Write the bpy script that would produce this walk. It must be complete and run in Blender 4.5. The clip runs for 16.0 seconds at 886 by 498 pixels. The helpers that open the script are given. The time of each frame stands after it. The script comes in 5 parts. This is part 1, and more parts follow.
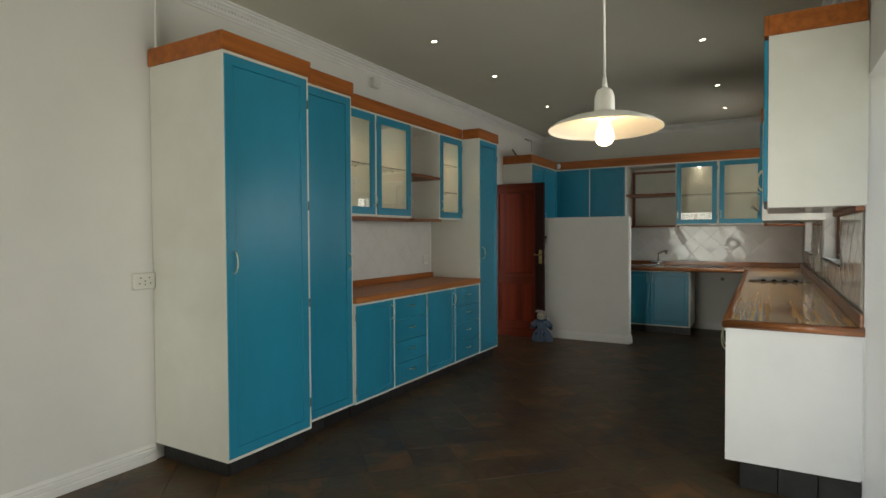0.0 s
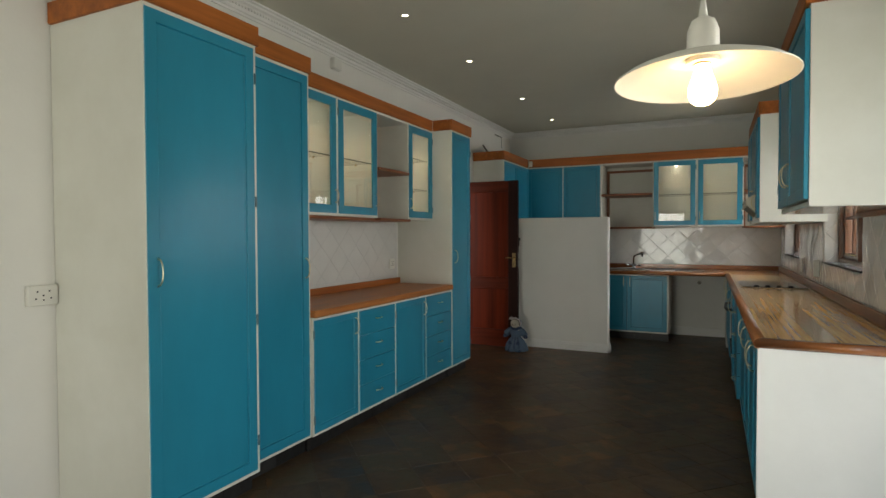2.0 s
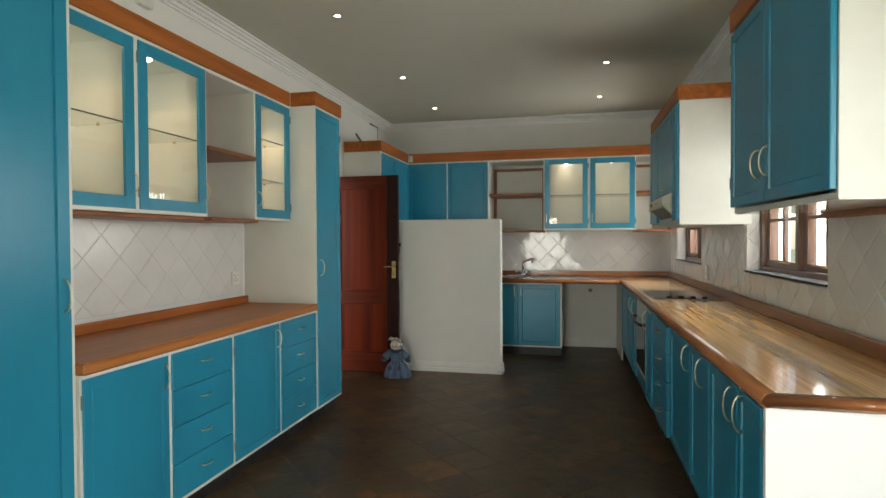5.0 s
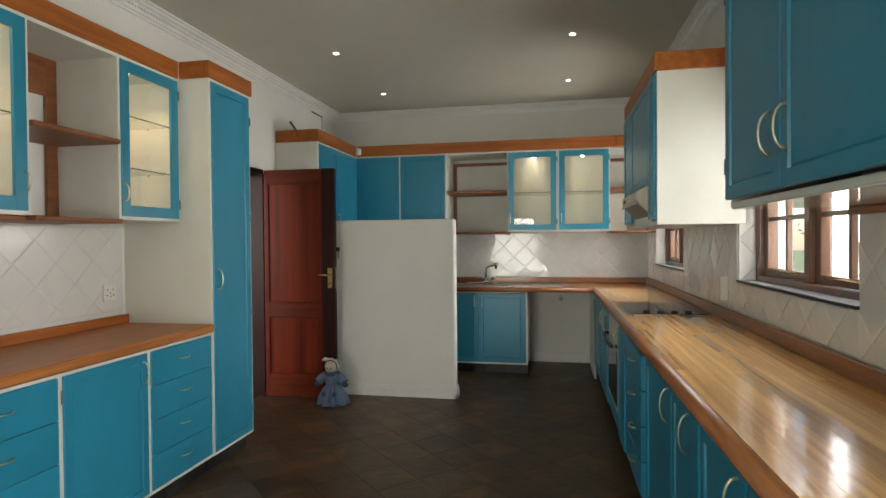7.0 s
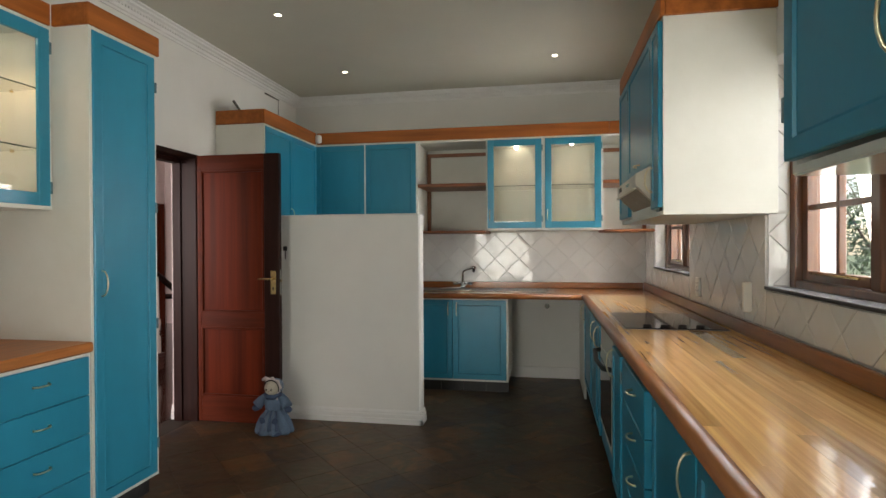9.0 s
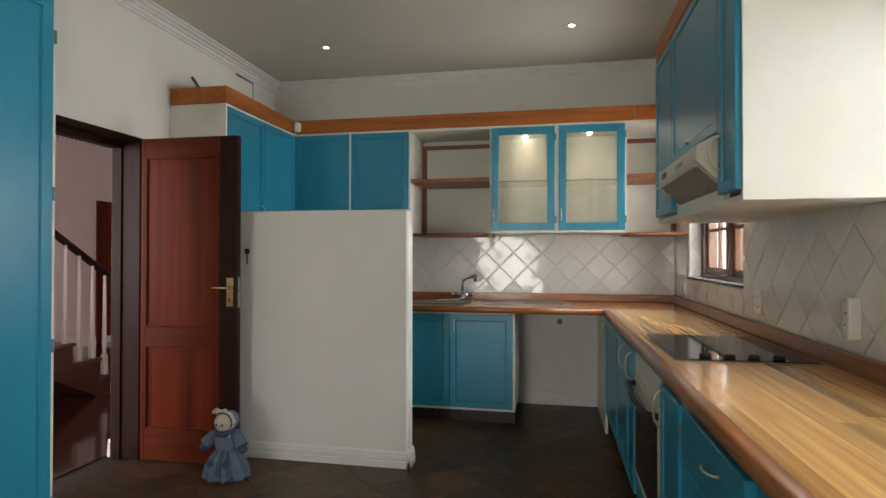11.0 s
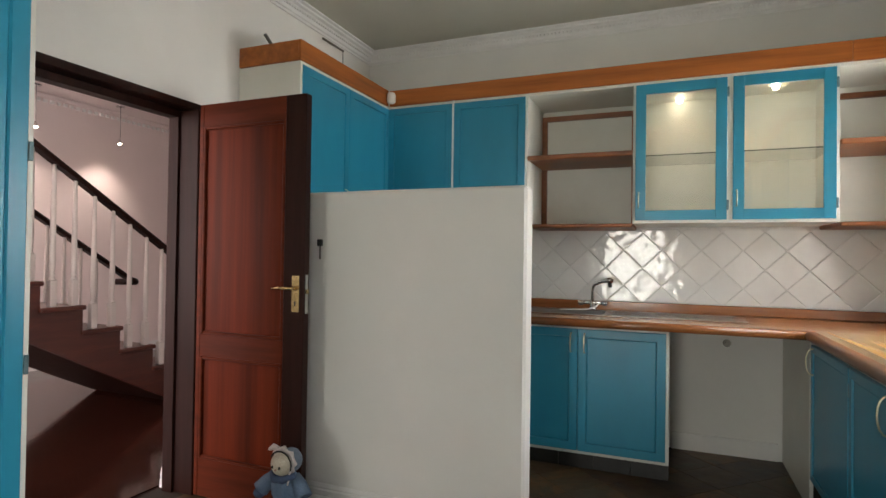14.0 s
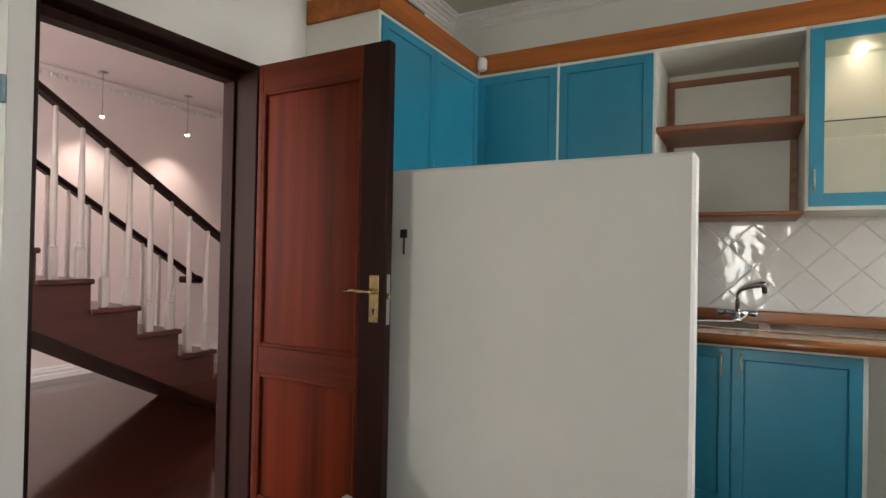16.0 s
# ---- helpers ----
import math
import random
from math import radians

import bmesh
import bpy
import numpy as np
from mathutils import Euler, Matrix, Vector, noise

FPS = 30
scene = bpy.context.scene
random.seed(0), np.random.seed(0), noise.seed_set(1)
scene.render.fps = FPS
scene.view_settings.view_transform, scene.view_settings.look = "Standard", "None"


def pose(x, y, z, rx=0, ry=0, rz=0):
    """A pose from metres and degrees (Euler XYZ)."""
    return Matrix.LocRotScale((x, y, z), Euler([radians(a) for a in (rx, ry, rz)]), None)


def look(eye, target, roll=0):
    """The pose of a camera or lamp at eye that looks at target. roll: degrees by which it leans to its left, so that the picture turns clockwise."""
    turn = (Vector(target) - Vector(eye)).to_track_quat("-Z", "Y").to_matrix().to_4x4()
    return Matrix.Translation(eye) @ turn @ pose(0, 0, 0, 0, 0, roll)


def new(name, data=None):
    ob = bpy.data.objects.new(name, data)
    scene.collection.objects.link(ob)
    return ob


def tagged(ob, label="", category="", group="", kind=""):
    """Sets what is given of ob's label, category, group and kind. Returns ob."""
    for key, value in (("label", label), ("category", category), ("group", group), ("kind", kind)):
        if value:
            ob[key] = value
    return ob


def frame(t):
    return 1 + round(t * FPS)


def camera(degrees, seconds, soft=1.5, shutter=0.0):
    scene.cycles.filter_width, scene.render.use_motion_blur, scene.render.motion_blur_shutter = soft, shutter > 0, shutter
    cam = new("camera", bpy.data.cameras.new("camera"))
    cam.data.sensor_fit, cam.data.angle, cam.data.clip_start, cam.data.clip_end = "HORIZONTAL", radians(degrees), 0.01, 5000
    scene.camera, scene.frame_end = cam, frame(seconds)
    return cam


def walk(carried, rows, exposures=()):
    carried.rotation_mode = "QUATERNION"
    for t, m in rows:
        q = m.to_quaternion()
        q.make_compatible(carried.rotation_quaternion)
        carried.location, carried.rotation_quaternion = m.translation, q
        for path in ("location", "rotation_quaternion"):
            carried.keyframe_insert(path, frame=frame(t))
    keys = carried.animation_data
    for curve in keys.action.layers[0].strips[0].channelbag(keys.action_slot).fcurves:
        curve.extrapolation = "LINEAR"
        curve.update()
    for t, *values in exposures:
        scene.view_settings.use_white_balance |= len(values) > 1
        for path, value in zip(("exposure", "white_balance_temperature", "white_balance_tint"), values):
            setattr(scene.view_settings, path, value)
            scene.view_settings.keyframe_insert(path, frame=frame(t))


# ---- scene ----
cam = camera(76.7, 16.0)
ROWS = [
    (0, (0.038, -0.036, 1.346), (-0.963, 1.695, 1.296), -0.3),
    (0.5, (-0.02, 0.079, 1.355), (-1.01, 1.816, 1.301), -0.2),
    (1, (-0.105, 0.178, 1.342), (-1.076, 1.925, 1.292), -0.2),
    (1.5, (-0.227, 0.288, 1.357), (-1.157, 2.058, 1.308), -0.3),
    (2, (-0.329, 0.404, 1.356), (-1.198, 2.205, 1.308), -0.2),
    (2.5, (-0.437, 0.541, 1.355), (-1.241, 2.372, 1.309), -0.2),
    (3, (-0.53, 0.685, 1.363), (-1.277, 2.54, 1.318), -0.2),
    (3.5, (-0.644, 0.867, 1.355), (-1.314, 2.751, 1.314), -0.2),
    (4, (-0.727, 1.028, 1.362), (-1.306, 2.942, 1.321), -0.2),
    (6.5, (-0.644, 2.023, 1.37), (-1.026, 3.986, 1.339), -0.5),
    (7, (-0.564, 2.223, 1.376), (-0.952, 4.184, 1.346), -0.5),
    (7.5, (-0.519, 2.422, 1.36), (-0.899, 4.385, 1.333), -0.4),
    (8, (-0.493, 2.603, 1.36), (-0.865, 4.568, 1.335), -0.4),
    (8.5, (-0.486, 2.782, 1.347), (-0.85, 4.748, 1.325), -0.3),
    (11, (-0.554, 3.713, 1.291), (-0.937, 5.676, 1.31), 0.1),
    (11.5, (-0.563, 3.853, 1.29), (-1.035, 5.796, 1.305), 0.2),
    (12, (-0.589, 4.005, 1.273), (-1.125, 5.931, 1.296), 0.3),
    (12.5, (-0.63, 4.155, 1.261), (-1.212, 6.068, 1.289), 0.4),
    (13, (-0.68, 4.299, 1.252), (-1.301, 6.199, 1.284), 0.6),
    (13.5, (-0.736, 4.454, 1.26), (-1.436, 6.328, 1.285), 0.7),
    (14, (-0.824, 4.603, 1.246), (-1.58, 6.455, 1.273), 0.8),
    (14.5, (-0.933, 4.748, 1.239), (-1.726, 6.584, 1.265), 0.9),
    (15, (-1.019, 4.883, 1.236), (-1.86, 6.697, 1.262), 0.9),
    (15.5, (-1.115, 5.008, 1.228), (-2.032, 6.785, 1.254), 1.1),
    (16, (-1.261, 5.112, 1.225), (-2.223, 6.865, 1.247), 1.1),
]
walk(cam, [(t, look(eye, target, roll)) for t, eye, target, roll in ROWS],
     exposures=[(0.0, -0.16, 6500, 8), (2.0, 0.0, 6480, 8), (3.0, 0.1, 6450, 8), (4.5, 0.56, 6450, 8), (6.5, 0.74, 6500, 10), (8.0, 0.68, 6550, 12), (11.0, 0.72, 6500, 13), (13.0, 0.92, 6450, 13), (16.0, 0.9, 6450, 13)])

# ---- world, sun, large lights ----
world = bpy.data.worlds.new("sky")
scene.world = world
world.use_nodes = True
wn = world.node_tree
sky = wn.nodes.new("ShaderNodeTexSky")
sky.sky_type = 'NISHITA'
sky.sun_disc = False
sky.sun_elevation = radians(58)
sky.sun_rotation = radians(20)
wn.nodes["Background"].inputs[1].default_value = 0.15
wn.links.new(sky.outputs[0], wn.nodes["Background"].inputs[0])
sun = new("sun", bpy.data.lights.new("sun", 'SUN'))
sun.data.energy, sun.data.angle, sun.data.color = 5.0, radians(0.5), (1, 0.97, 0.93)
sun.matrix_world = look((0, 0, 30), (-math.sin(radians(20)) * 16, -math.cos(radians(20)) * 16, 0))


def area(name, eye, target, w, h, watts, colour=(1, 1, 1)):
    ob = new(name, bpy.data.lights.new(name, 'AREA'))
    ob.data.shape, ob.data.size, ob.data.size_y = 'RECTANGLE', w, h
    ob.data.energy, ob.data.color = watts, colour
    ob.matrix_world = look(eye, target)
    return ob


# daylight in the large openings behind and beside the path, and a fill for the hall
area("daylight_garden_door", (-1.92, -3.24, 1.1), (-1.85, 0, 1.1), 1.6, 1.95, 84, (1.0, 0.98, 0.87))
area("daylight_side_door", (0.74, 1.95, 1.1), (-3, 1.3, 0.95), 0.8, 1.9, 33, (1.0, 0.97, 0.88))
# added lamp that brightens the hall; its source is not seen
area("daylight_hall", (-5.2, 3.25, 1.6), (-6.6, 8, 1.9), 2.0, 1.6, 112, (1.0, 0.9, 0.86))
area("daylight_window_near", (0.78, 5.03, 1.66), (-2, 5.03, 1.1), 1.15, 1.0, 16, (1.0, 0.98, 0.92))
area("daylight_window_far", (0.78, 7.53, 1.66), (-2, 7.53, 1.1), 1.2, 1.0, 25, (1.0, 0.98, 0.92))


# ---- materials ----
def mat(name, colour, rough=0.5, metal=0.0, vary=0.12, scale=6.0, bump=0.0, bump_scale=80.0, bump_detail=4.0, coat=0.0, random_tone=0.0, stretch=(1, 1, 1), second=None, spec=0.5, odd=0.0):
    m = bpy.data.materials.new(name)
    m.use_nodes = True
    nt = m.node_tree
    b = nt.nodes["Principled BSDF"]
    b.inputs["Roughness"].default_value = rough
    b.inputs["Metallic"].default_value = metal
    b.inputs["Specular IOR Level"].default_value = spec
    b.inputs["Coat Weight"].default_value = coat
    b.inputs["Coat Roughness"].default_value = 0.06
    tc = nt.nodes.new("ShaderNodeTexCoord")
    mp = nt.nodes.new("ShaderNodeMapping")
    mp.inputs["Scale"].default_value = stretch
    nt.links.new(tc.outputs["Object"], mp.inputs[0])
    info = nt.nodes.new("ShaderNodeObjectInfo")
    shift = nt.nodes.new("ShaderNodeVectorMath")
    shift.operation = 'MULTIPLY_ADD'
    comb = nt.nodes.new("ShaderNodeCombineXYZ")
    nt.links.new(info.outputs["Random"], comb.inputs[0])
    nt.links.new(info.outputs["Random"], comb.inputs[2])
    nt.links.new(comb.outputs[0], shift.inputs[0])
    shift.inputs[1].default_value = (37, 37, 37)
    nt.links.new(mp.outputs[0], shift.inputs[2])
    n1 = nt.nodes.new("ShaderNodeTexNoise")
    n1.inputs["Scale"].default_value = scale
    n1.inputs["Detail"].default_value = 6
    n1.inputs["Roughness"].default_value = 0.62
    nt.links.new(shift.outputs[0], n1.inputs["Vector"])
    ramp = nt.nodes.new("ShaderNodeValToRGB")
    c = Vector(colour)
    dark = second if second else tuple(c * (1 - vary))
    ramp.color_ramp.elements[0].position = 0.3
    ramp.color_ramp.elements[1].position = 0.7
    ramp.color_ramp.elements[0].color = (*dark, 1)
    ramp.color_ramp.elements[1].color = (*[min(v, 1) for v in c * (1 + vary * 0.5)], 1)
    nt.links.new(n1.outputs[0], ramp.inputs[0])
    last = ramp.outputs[0]
    if random_tone:
        hsv = nt.nodes.new("ShaderNodeHueSaturation")
        mr = nt.nodes.new("ShaderNodeFloatCurve")
        pts = mr.mapping.curves[0].points
        pts[0].location, pts[1].location = (0.0, 0.5 - odd / 2 if odd else 0.5 - random_tone / 2), (1.0, 0.5 + random_tone / 2)
        if odd:
            pts.new(0.06, 0.5 - odd / 2)
            pts.new(0.09, 0.5 - random_tone / 2)
        mr.mapping.update()
        dbl = nt.nodes.new("ShaderNodeMath")
        dbl.operation = 'MULTIPLY'
        dbl.inputs[1].default_value = 2.0
        nt.links.new(info.outputs["Random"], mr.inputs["Value"])
        nt.links.new(mr.outputs[0], dbl.inputs[0])
        nt.links.new(dbl.outputs[0], hsv.inputs["Value"])
        nt.links.new(last, hsv.inputs["Color"])
        last = hsv.outputs[0]
    nt.links.new(last, b.inputs["Base Color"])
    rr = nt.nodes.new("ShaderNodeMapRange")
    rr.inputs[3].default_value, rr.inputs[4].default_value = rough * 0.8, min(1, rough * 1.25)
    nt.links.new(n1.outputs[0], rr.inputs[0])
    nt.links.new(rr.outputs[0], b.inputs["Roughness"])
    if bump:
        n2 = nt.nodes.new("ShaderNodeTexNoise")
        n2.inputs["Scale"].default_value = bump_scale
        n2.inputs["Detail"].default_value = bump_detail
        nt.links.new(shift.outputs[0], n2.inputs["Vector"])
        bp = nt.nodes.new("ShaderNodeBump")
        bp.inputs["Strength"].default_value = bump
        bp.inputs["Distance"].default_value = 0.01
        nt.links.new(n2.outputs[0], bp.inputs["Height"])
        nt.links.new(bp.outputs[0], b.inputs["Normal"])
        if coat:
            nt.links.new(bp.outputs[0], b.inputs["Coat Normal"])
    return m


def glass_mat(name, tint=(1, 1, 1), rough=0.0):
    m = bpy.data.materials.new(name)
    m.use_nodes = True
    nt = m.node_tree
    b = nt.nodes["Principled BSDF"]
    b.inputs["Base Color"].default_value = (*tint, 1)
    b.inputs["Roughness"].default_value = rough
    b.inputs["Transmission Weight"].default_value = 1.0
    b.inputs["IOR"].default_value = 1.45
    return m


def glow(name, colour, strength):
    m = bpy.data.materials.new(name)
    m.use_nodes = True
    b = m.node_tree.nodes["Principled BSDF"]
    b.inputs["Base Color"].default_value = (*colour, 1)
    b.inputs["Emission Color"].default_value = (*colour, 1)
    b.inputs["Emission Strength"].default_value = strength
    return m


END = mat("white_end_board_paint", (0.76, 0.77, 0.76), 0.42, vary=0.05, scale=3, bump=0.05, bump_scale=20)
BLUE = mat("teal_gloss_paint", (0.021, 0.245, 0.38), 0.3, vary=0.16, scale=2.2, bump=0.05, bump_scale=14, stretch=(1, 1, 0.35))
CREAM = mat("cream_gloss_paint", (0.74, 0.74, 0.68), 0.4, vary=0.06, scale=1.7, bump=0.05, bump_scale=18, second=(0.66, 0.655, 0.58))
TRIM = mat("white_trim_paint", (0.8, 0.8, 0.78), 0.4, vary=0.05, scale=9)
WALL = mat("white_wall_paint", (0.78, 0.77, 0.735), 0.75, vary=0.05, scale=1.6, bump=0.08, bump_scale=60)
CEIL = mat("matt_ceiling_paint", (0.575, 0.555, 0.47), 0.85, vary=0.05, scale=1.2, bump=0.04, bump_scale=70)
HALLWALL = mat("hall_wall_paint", (0.8, 0.71, 0.685), 0.75, vary=0.04, scale=1.6)
SKIRT = mat("white_skirting_paint", (0.8, 0.79, 0.77), 0.35, vary=0.05, scale=6)
PELMET_X = mat("orange_pine_along_x", (0.40, 0.122, 0.023), 0.45, spec=0.3, vary=0.4, scale=5, stretch=(0.25, 4, 4), bump=0.05, bump_scale=30)
PELMET_Y = mat("orange_pine_along_y", (0.40, 0.122, 0.023), 0.45, spec=0.3, vary=0.4, scale=5, stretch=(4, 0.25, 4), bump=0.05, bump_scale=30)
SHELF = mat("brown_pine_shelf", (0.26, 0.09, 0.03), 0.42, vary=0.4, scale=5, stretch=(1, 1, 5), bump=0.05, bump_scale=30)
STAVE_Y = mat("varnished_stave_along_y", (0.76, 0.46, 0.16), 0.22, vary=0.3, scale=4.2, stretch=(11, 0.28, 11), coat=0.65, spec=0.4, random_tone=0.14, odd=0.28, bump=0.05, bump_scale=5, second=(0.5, 0.245, 0.07))
STAVE_X = mat("varnished_stave_along_x", (0.50, 0.2, 0.05), 0.22, vary=0.12, scale=2.4, stretch=(0.35, 7, 7), coat=0.5, random_tone=0.14, odd=0.24, bump=0.04, bump_scale=5, second=(0.3, 0.105, 0.024))
EDGE_Y = mat("varnished_edge_along_y", (0.27, 0.1, 0.03), 0.34, vary=0.4, scale=6, stretch=(6, 0.4, 6), coat=0.2, bump=0.06, bump_scale=9)
EDGE_X = mat("varnished_edge_along_x", (0.3, 0.105, 0.03), 0.24, vary=0.35, scale=6, stretch=(0.4, 6, 6), coat=0.5, bump=0.06, bump_scale=9)
LEFTTOP = mat("orange_worktop_along_y", (0.46, 0.165, 0.042), 0.4, vary=0.35, scale=5, stretch=(8, 0.4, 8), spec=0.3, coat=0.04, bump=0.05, bump_scale=12)
MEDIUM = mat("red_brown_door_panel", (0.135, 0.0205, 0.006), 0.45, vary=0.6, scale=2.6, stretch=(4, 4, 0.12), bump=0.05, bump_scale=24, spec=0.1)
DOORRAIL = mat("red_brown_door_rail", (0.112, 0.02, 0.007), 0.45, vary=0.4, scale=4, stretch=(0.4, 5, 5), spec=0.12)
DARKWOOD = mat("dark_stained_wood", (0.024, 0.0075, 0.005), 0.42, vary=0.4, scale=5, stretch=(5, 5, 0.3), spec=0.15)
WINWOOD = mat("brown_window_wood", (0.13, 0.045, 0.014), 0.34, vary=0.4, scale=6, stretch=(5, 5, 0.5), coat=0.3)


def slate_mat(name, island=False):
    """Riven slate: each stone takes its own tone from olive, rust, blue-grey and ochre, clouded within."""
    m = mat(name, (0.5, 0.5, 0.5), 0.4, vary=0.3, scale=5, bump=0.3, bump_scale=14, spec=0.3)
    nt = m.node_tree
    bs = nt.nodes["Principled BSDF"]
    src = nt.nodes.new("ShaderNodeNewGeometry").outputs["Random Per Island"] if island else nt.nodes.new("ShaderNodeObjectInfo").outputs["Random"]
    tc = nt.nodes.new("ShaderNodeTexCoord")
    n = nt.nodes.new("ShaderNodeTexNoise")
    n.inputs["Scale"].default_value = 4.2
    n.inputs["Detail"].default_value = 9
    n.inputs["Roughness"].default_value = 0.64
    n.inputs["Distortion"].default_value = 0.8
    nt.links.new(tc.outputs["Object"], n.inputs["Vector"])
    mx = nt.nodes.new("ShaderNodeMath")
    mx.operation = 'MULTIPLY_ADD'
    mx.inputs[1].default_value = 0.92
    nt.links.new(n.outputs[0], mx.inputs[0])
    half = nt.nodes.new("ShaderNodeMath")
    half.operation = 'MULTIPLY_ADD'
    half.inputs[1].default_value, half.inputs[2].default_value = 0.27, -0.09
    nt.links.new(src, half.inputs[0])
    nt.links.new(half.outputs[0], mx.inputs[2])
    ramp = nt.nodes.new("ShaderNodeValToRGB")
    el = ramp.color_ramp.elements
    el[0].position, el[0].color = 0.12, (0.02, 0.016, 0.014, 1)
    el[1].position, el[1].color = 0.92, (0.215, 0.115, 0.046, 1)
    for p, col in ((0.26, (0.0294, 0.0305, 0.0328)), (0.36, (0.0475, 0.0294, 0.0181)), (0.47, (0.0792, 0.0452, 0.0226)), (0.56, (0.0566, 0.0464, 0.026)), (0.68, (0.1357, 0.0622, 0.0238)), (0.8, (0.0961, 0.0701, 0.0317))):
        e = el.new(p)
        e.color = (*col, 1)
    nt.links.new(mx.outputs[0], ramp.inputs[0])
    nt.links.new(ramp.outputs[0], bs.inputs["Base Color"])
    return m


SLATE = slate_mat("multicolour_slate")
SLATE_REST = slate_mat("multicolour_slate_rest", True)
GROUT = mat("dark_grout", (0.04, 0.03, 0.022), 0.8, vary=0.3, scale=20)
PLINTH = mat("dark_slate_plinth", (0.02, 0.02, 0.02), 0.42, vary=0.5, scale=9, bump=0.4, bump_scale=22, random_tone=0.3)
TILE = mat("white_glazed_tile", (0.68, 0.67, 0.645), 0.025, vary=0.05, scale=5, bump=0.34, bump_scale=11, bump_detail=0.8, random_tone=0.05)
TILE_PLAIN = mat("white_plain_tile", (0.7, 0.69, 0.67), 0.16, vary=0.05, scale=5, bump=0.2, bump_scale=9)
TILEGROUT = mat("pale_grout", (0.66, 0.645, 0.61), 0.7, vary=0.2, scale=15)
BRASS = mat("worn_brass", (0.72, 0.55, 0.26), 0.24, 1.0, vary=0.25, scale=40)
PULL = mat("pale_worn_brass_pull", (0.82, 0.74, 0.52), 0.3, 1.0, vary=0.2, scale=40)
UNDER = mat("glossy_white_underside", (0.74, 0.74, 0.69), 0.12, vary=0.06, scale=2, bump=0.04, bump_scale=12, coat=0.3)
CHROME = mat("chrome", (0.75, 0.75, 0.75), 0.1, 1.0, vary=0.05, scale=20)
STEEL = mat("brushed_steel", (0.5, 0.5, 0.49), 0.24, 1.0, vary=0.12, scale=30, stretch=(0.3, 6, 6))
DARKMETAL = mat("dark_hinge_metal", (0.16, 0.15, 0.13), 0.4, 0.8, vary=0.3, scale=60)
BLACKGLASS = mat("black_ceramic_glass", (0.012, 0.012, 0.014), 0.05, vary=0.2, scale=5)
BLACK = mat("black_plastic", (0.014, 0.014, 0.014), 0.4, vary=0.3, scale=20)
WHITEPLASTIC = mat("white_plastic", (0.72, 0.71, 0.66), 0.4, vary=0.05, scale=10)
HOODPAINT = mat("ivory_enamel", (0.66, 0.64, 0.55), 0.34, vary=0.07, scale=8)
FILTER = mat("grey_grease_filter", (0.33, 0.31, 0.26), 0.55, 0.4, vary=0.3, scale=40, bump=0.5, bump_scale=120)
SHADE = mat("white_enamel_shade", (0.82, 0.8, 0.74), 0.3, vary=0.04, scale=8)
FLOORWOOD = mat("red_hall_boards", (0.036, 0.011, 0.007), 0.14, vary=0.5, scale=4, stretch=(4, 0.4, 4), coat=0.4, random_tone=0.3, bump=0.03, bump_scale=6)
STAIRWOOD = mat("mahogany_stair", (0.10, 0.021, 0.011), 0.3, vary=0.35, scale=5, stretch=(4, 0.5, 4), coat=0.3)
BALUSTER = mat("white_baluster_paint", (0.78, 0.74, 0.7), 0.4, vary=0.05, scale=12)
SILL = mat("pale_glazed_sill", (0.62, 0.65, 0.72), 0.12, vary=0.1, scale=8, bump=0.06, bump_scale=18)
GLASS = glass_mat("clear_glass", (0.97, 0.99, 0.98))
SHELFGLASS = glass_mat("clear_shelf_glass", (0.95, 0.98, 0.96))
SHELFEDGE = mat("dark_green_glass_edge", (0.03, 0.05, 0.042), 0.1, vary=0.2, scale=12)
HINGE = mat("painted_hinge", (0.12, 0.2, 0.23), 0.4, 0.2, vary=0.3, scale=60)
BULB = glow("lit_bulb", (1.0, 0.66, 0.3), 24)
SPOT = glow("lit_downlight", (1.0, 0.86, 0.62), 14)
LEAF = mat("green_leaves", (0.07, 0.13, 0.03), 0.5, vary=0.5, scale=3, second=(0.025, 0.06, 0.012))
BARK = mat("grey_brown_bark", (0.12, 0.085, 0.06), 0.9, vary=0.4, scale=12, bump=0.6, bump_scale=30)
GRASS = mat("garden_lawn", (0.1, 0.14, 0.045), 0.9, vary=0.5, scale=3)
PAVE = mat("pale_paving", (0.45, 0.42, 0.37), 0.85, vary=0.25, scale=3)
SOCKETDARK = mat("socket_holes", (0.05, 0.05, 0.05), 0.6)


# ---- building helpers ----
ORIGIN = {}


def finish(bm):
    bmesh.ops.recalc_face_normals(bm, faces=bm.faces)


def box(bm, x0, x1, y0, y1, z0, z1, bevel=0.0):
    """Adds a box to bm, its edges rounded by bevel."""
    t = bmesh.new() if bevel else bm
    vs = [t.verts.new((x, y, z)) for x in (min(x0, x1), max(x0, x1)) for y in (min(y0, y1), max(y0, y1)) for z in (min(z0, z1), max(z0, z1))]
    for q in ((0, 1, 3, 2), (4, 6, 7, 5), (0, 4, 5, 1), (2, 3, 7, 6), (0, 2, 6, 4), (1, 5, 7, 3)):
        t.faces.new([vs[i] for i in q])
    if bevel:
        bmesh.ops.bevel(t, geom=list(t.edges), offset=bevel, segments=1, affect='EDGES')
        add_bm(bm, t)
    return bm


def add_bm(bm, t, m=None):
    mapped = {v: bm.verts.new(m @ v.co if m else v.co) for v in t.verts}
    for f in t.faces:
        g = bm.faces.new([mapped[v] for v in f.verts])
        g.smooth = f.smooth
    t.free()
    return bm


def B(*a, bevel=0.0):
    return box(bmesh.new(), *a, bevel=bevel)


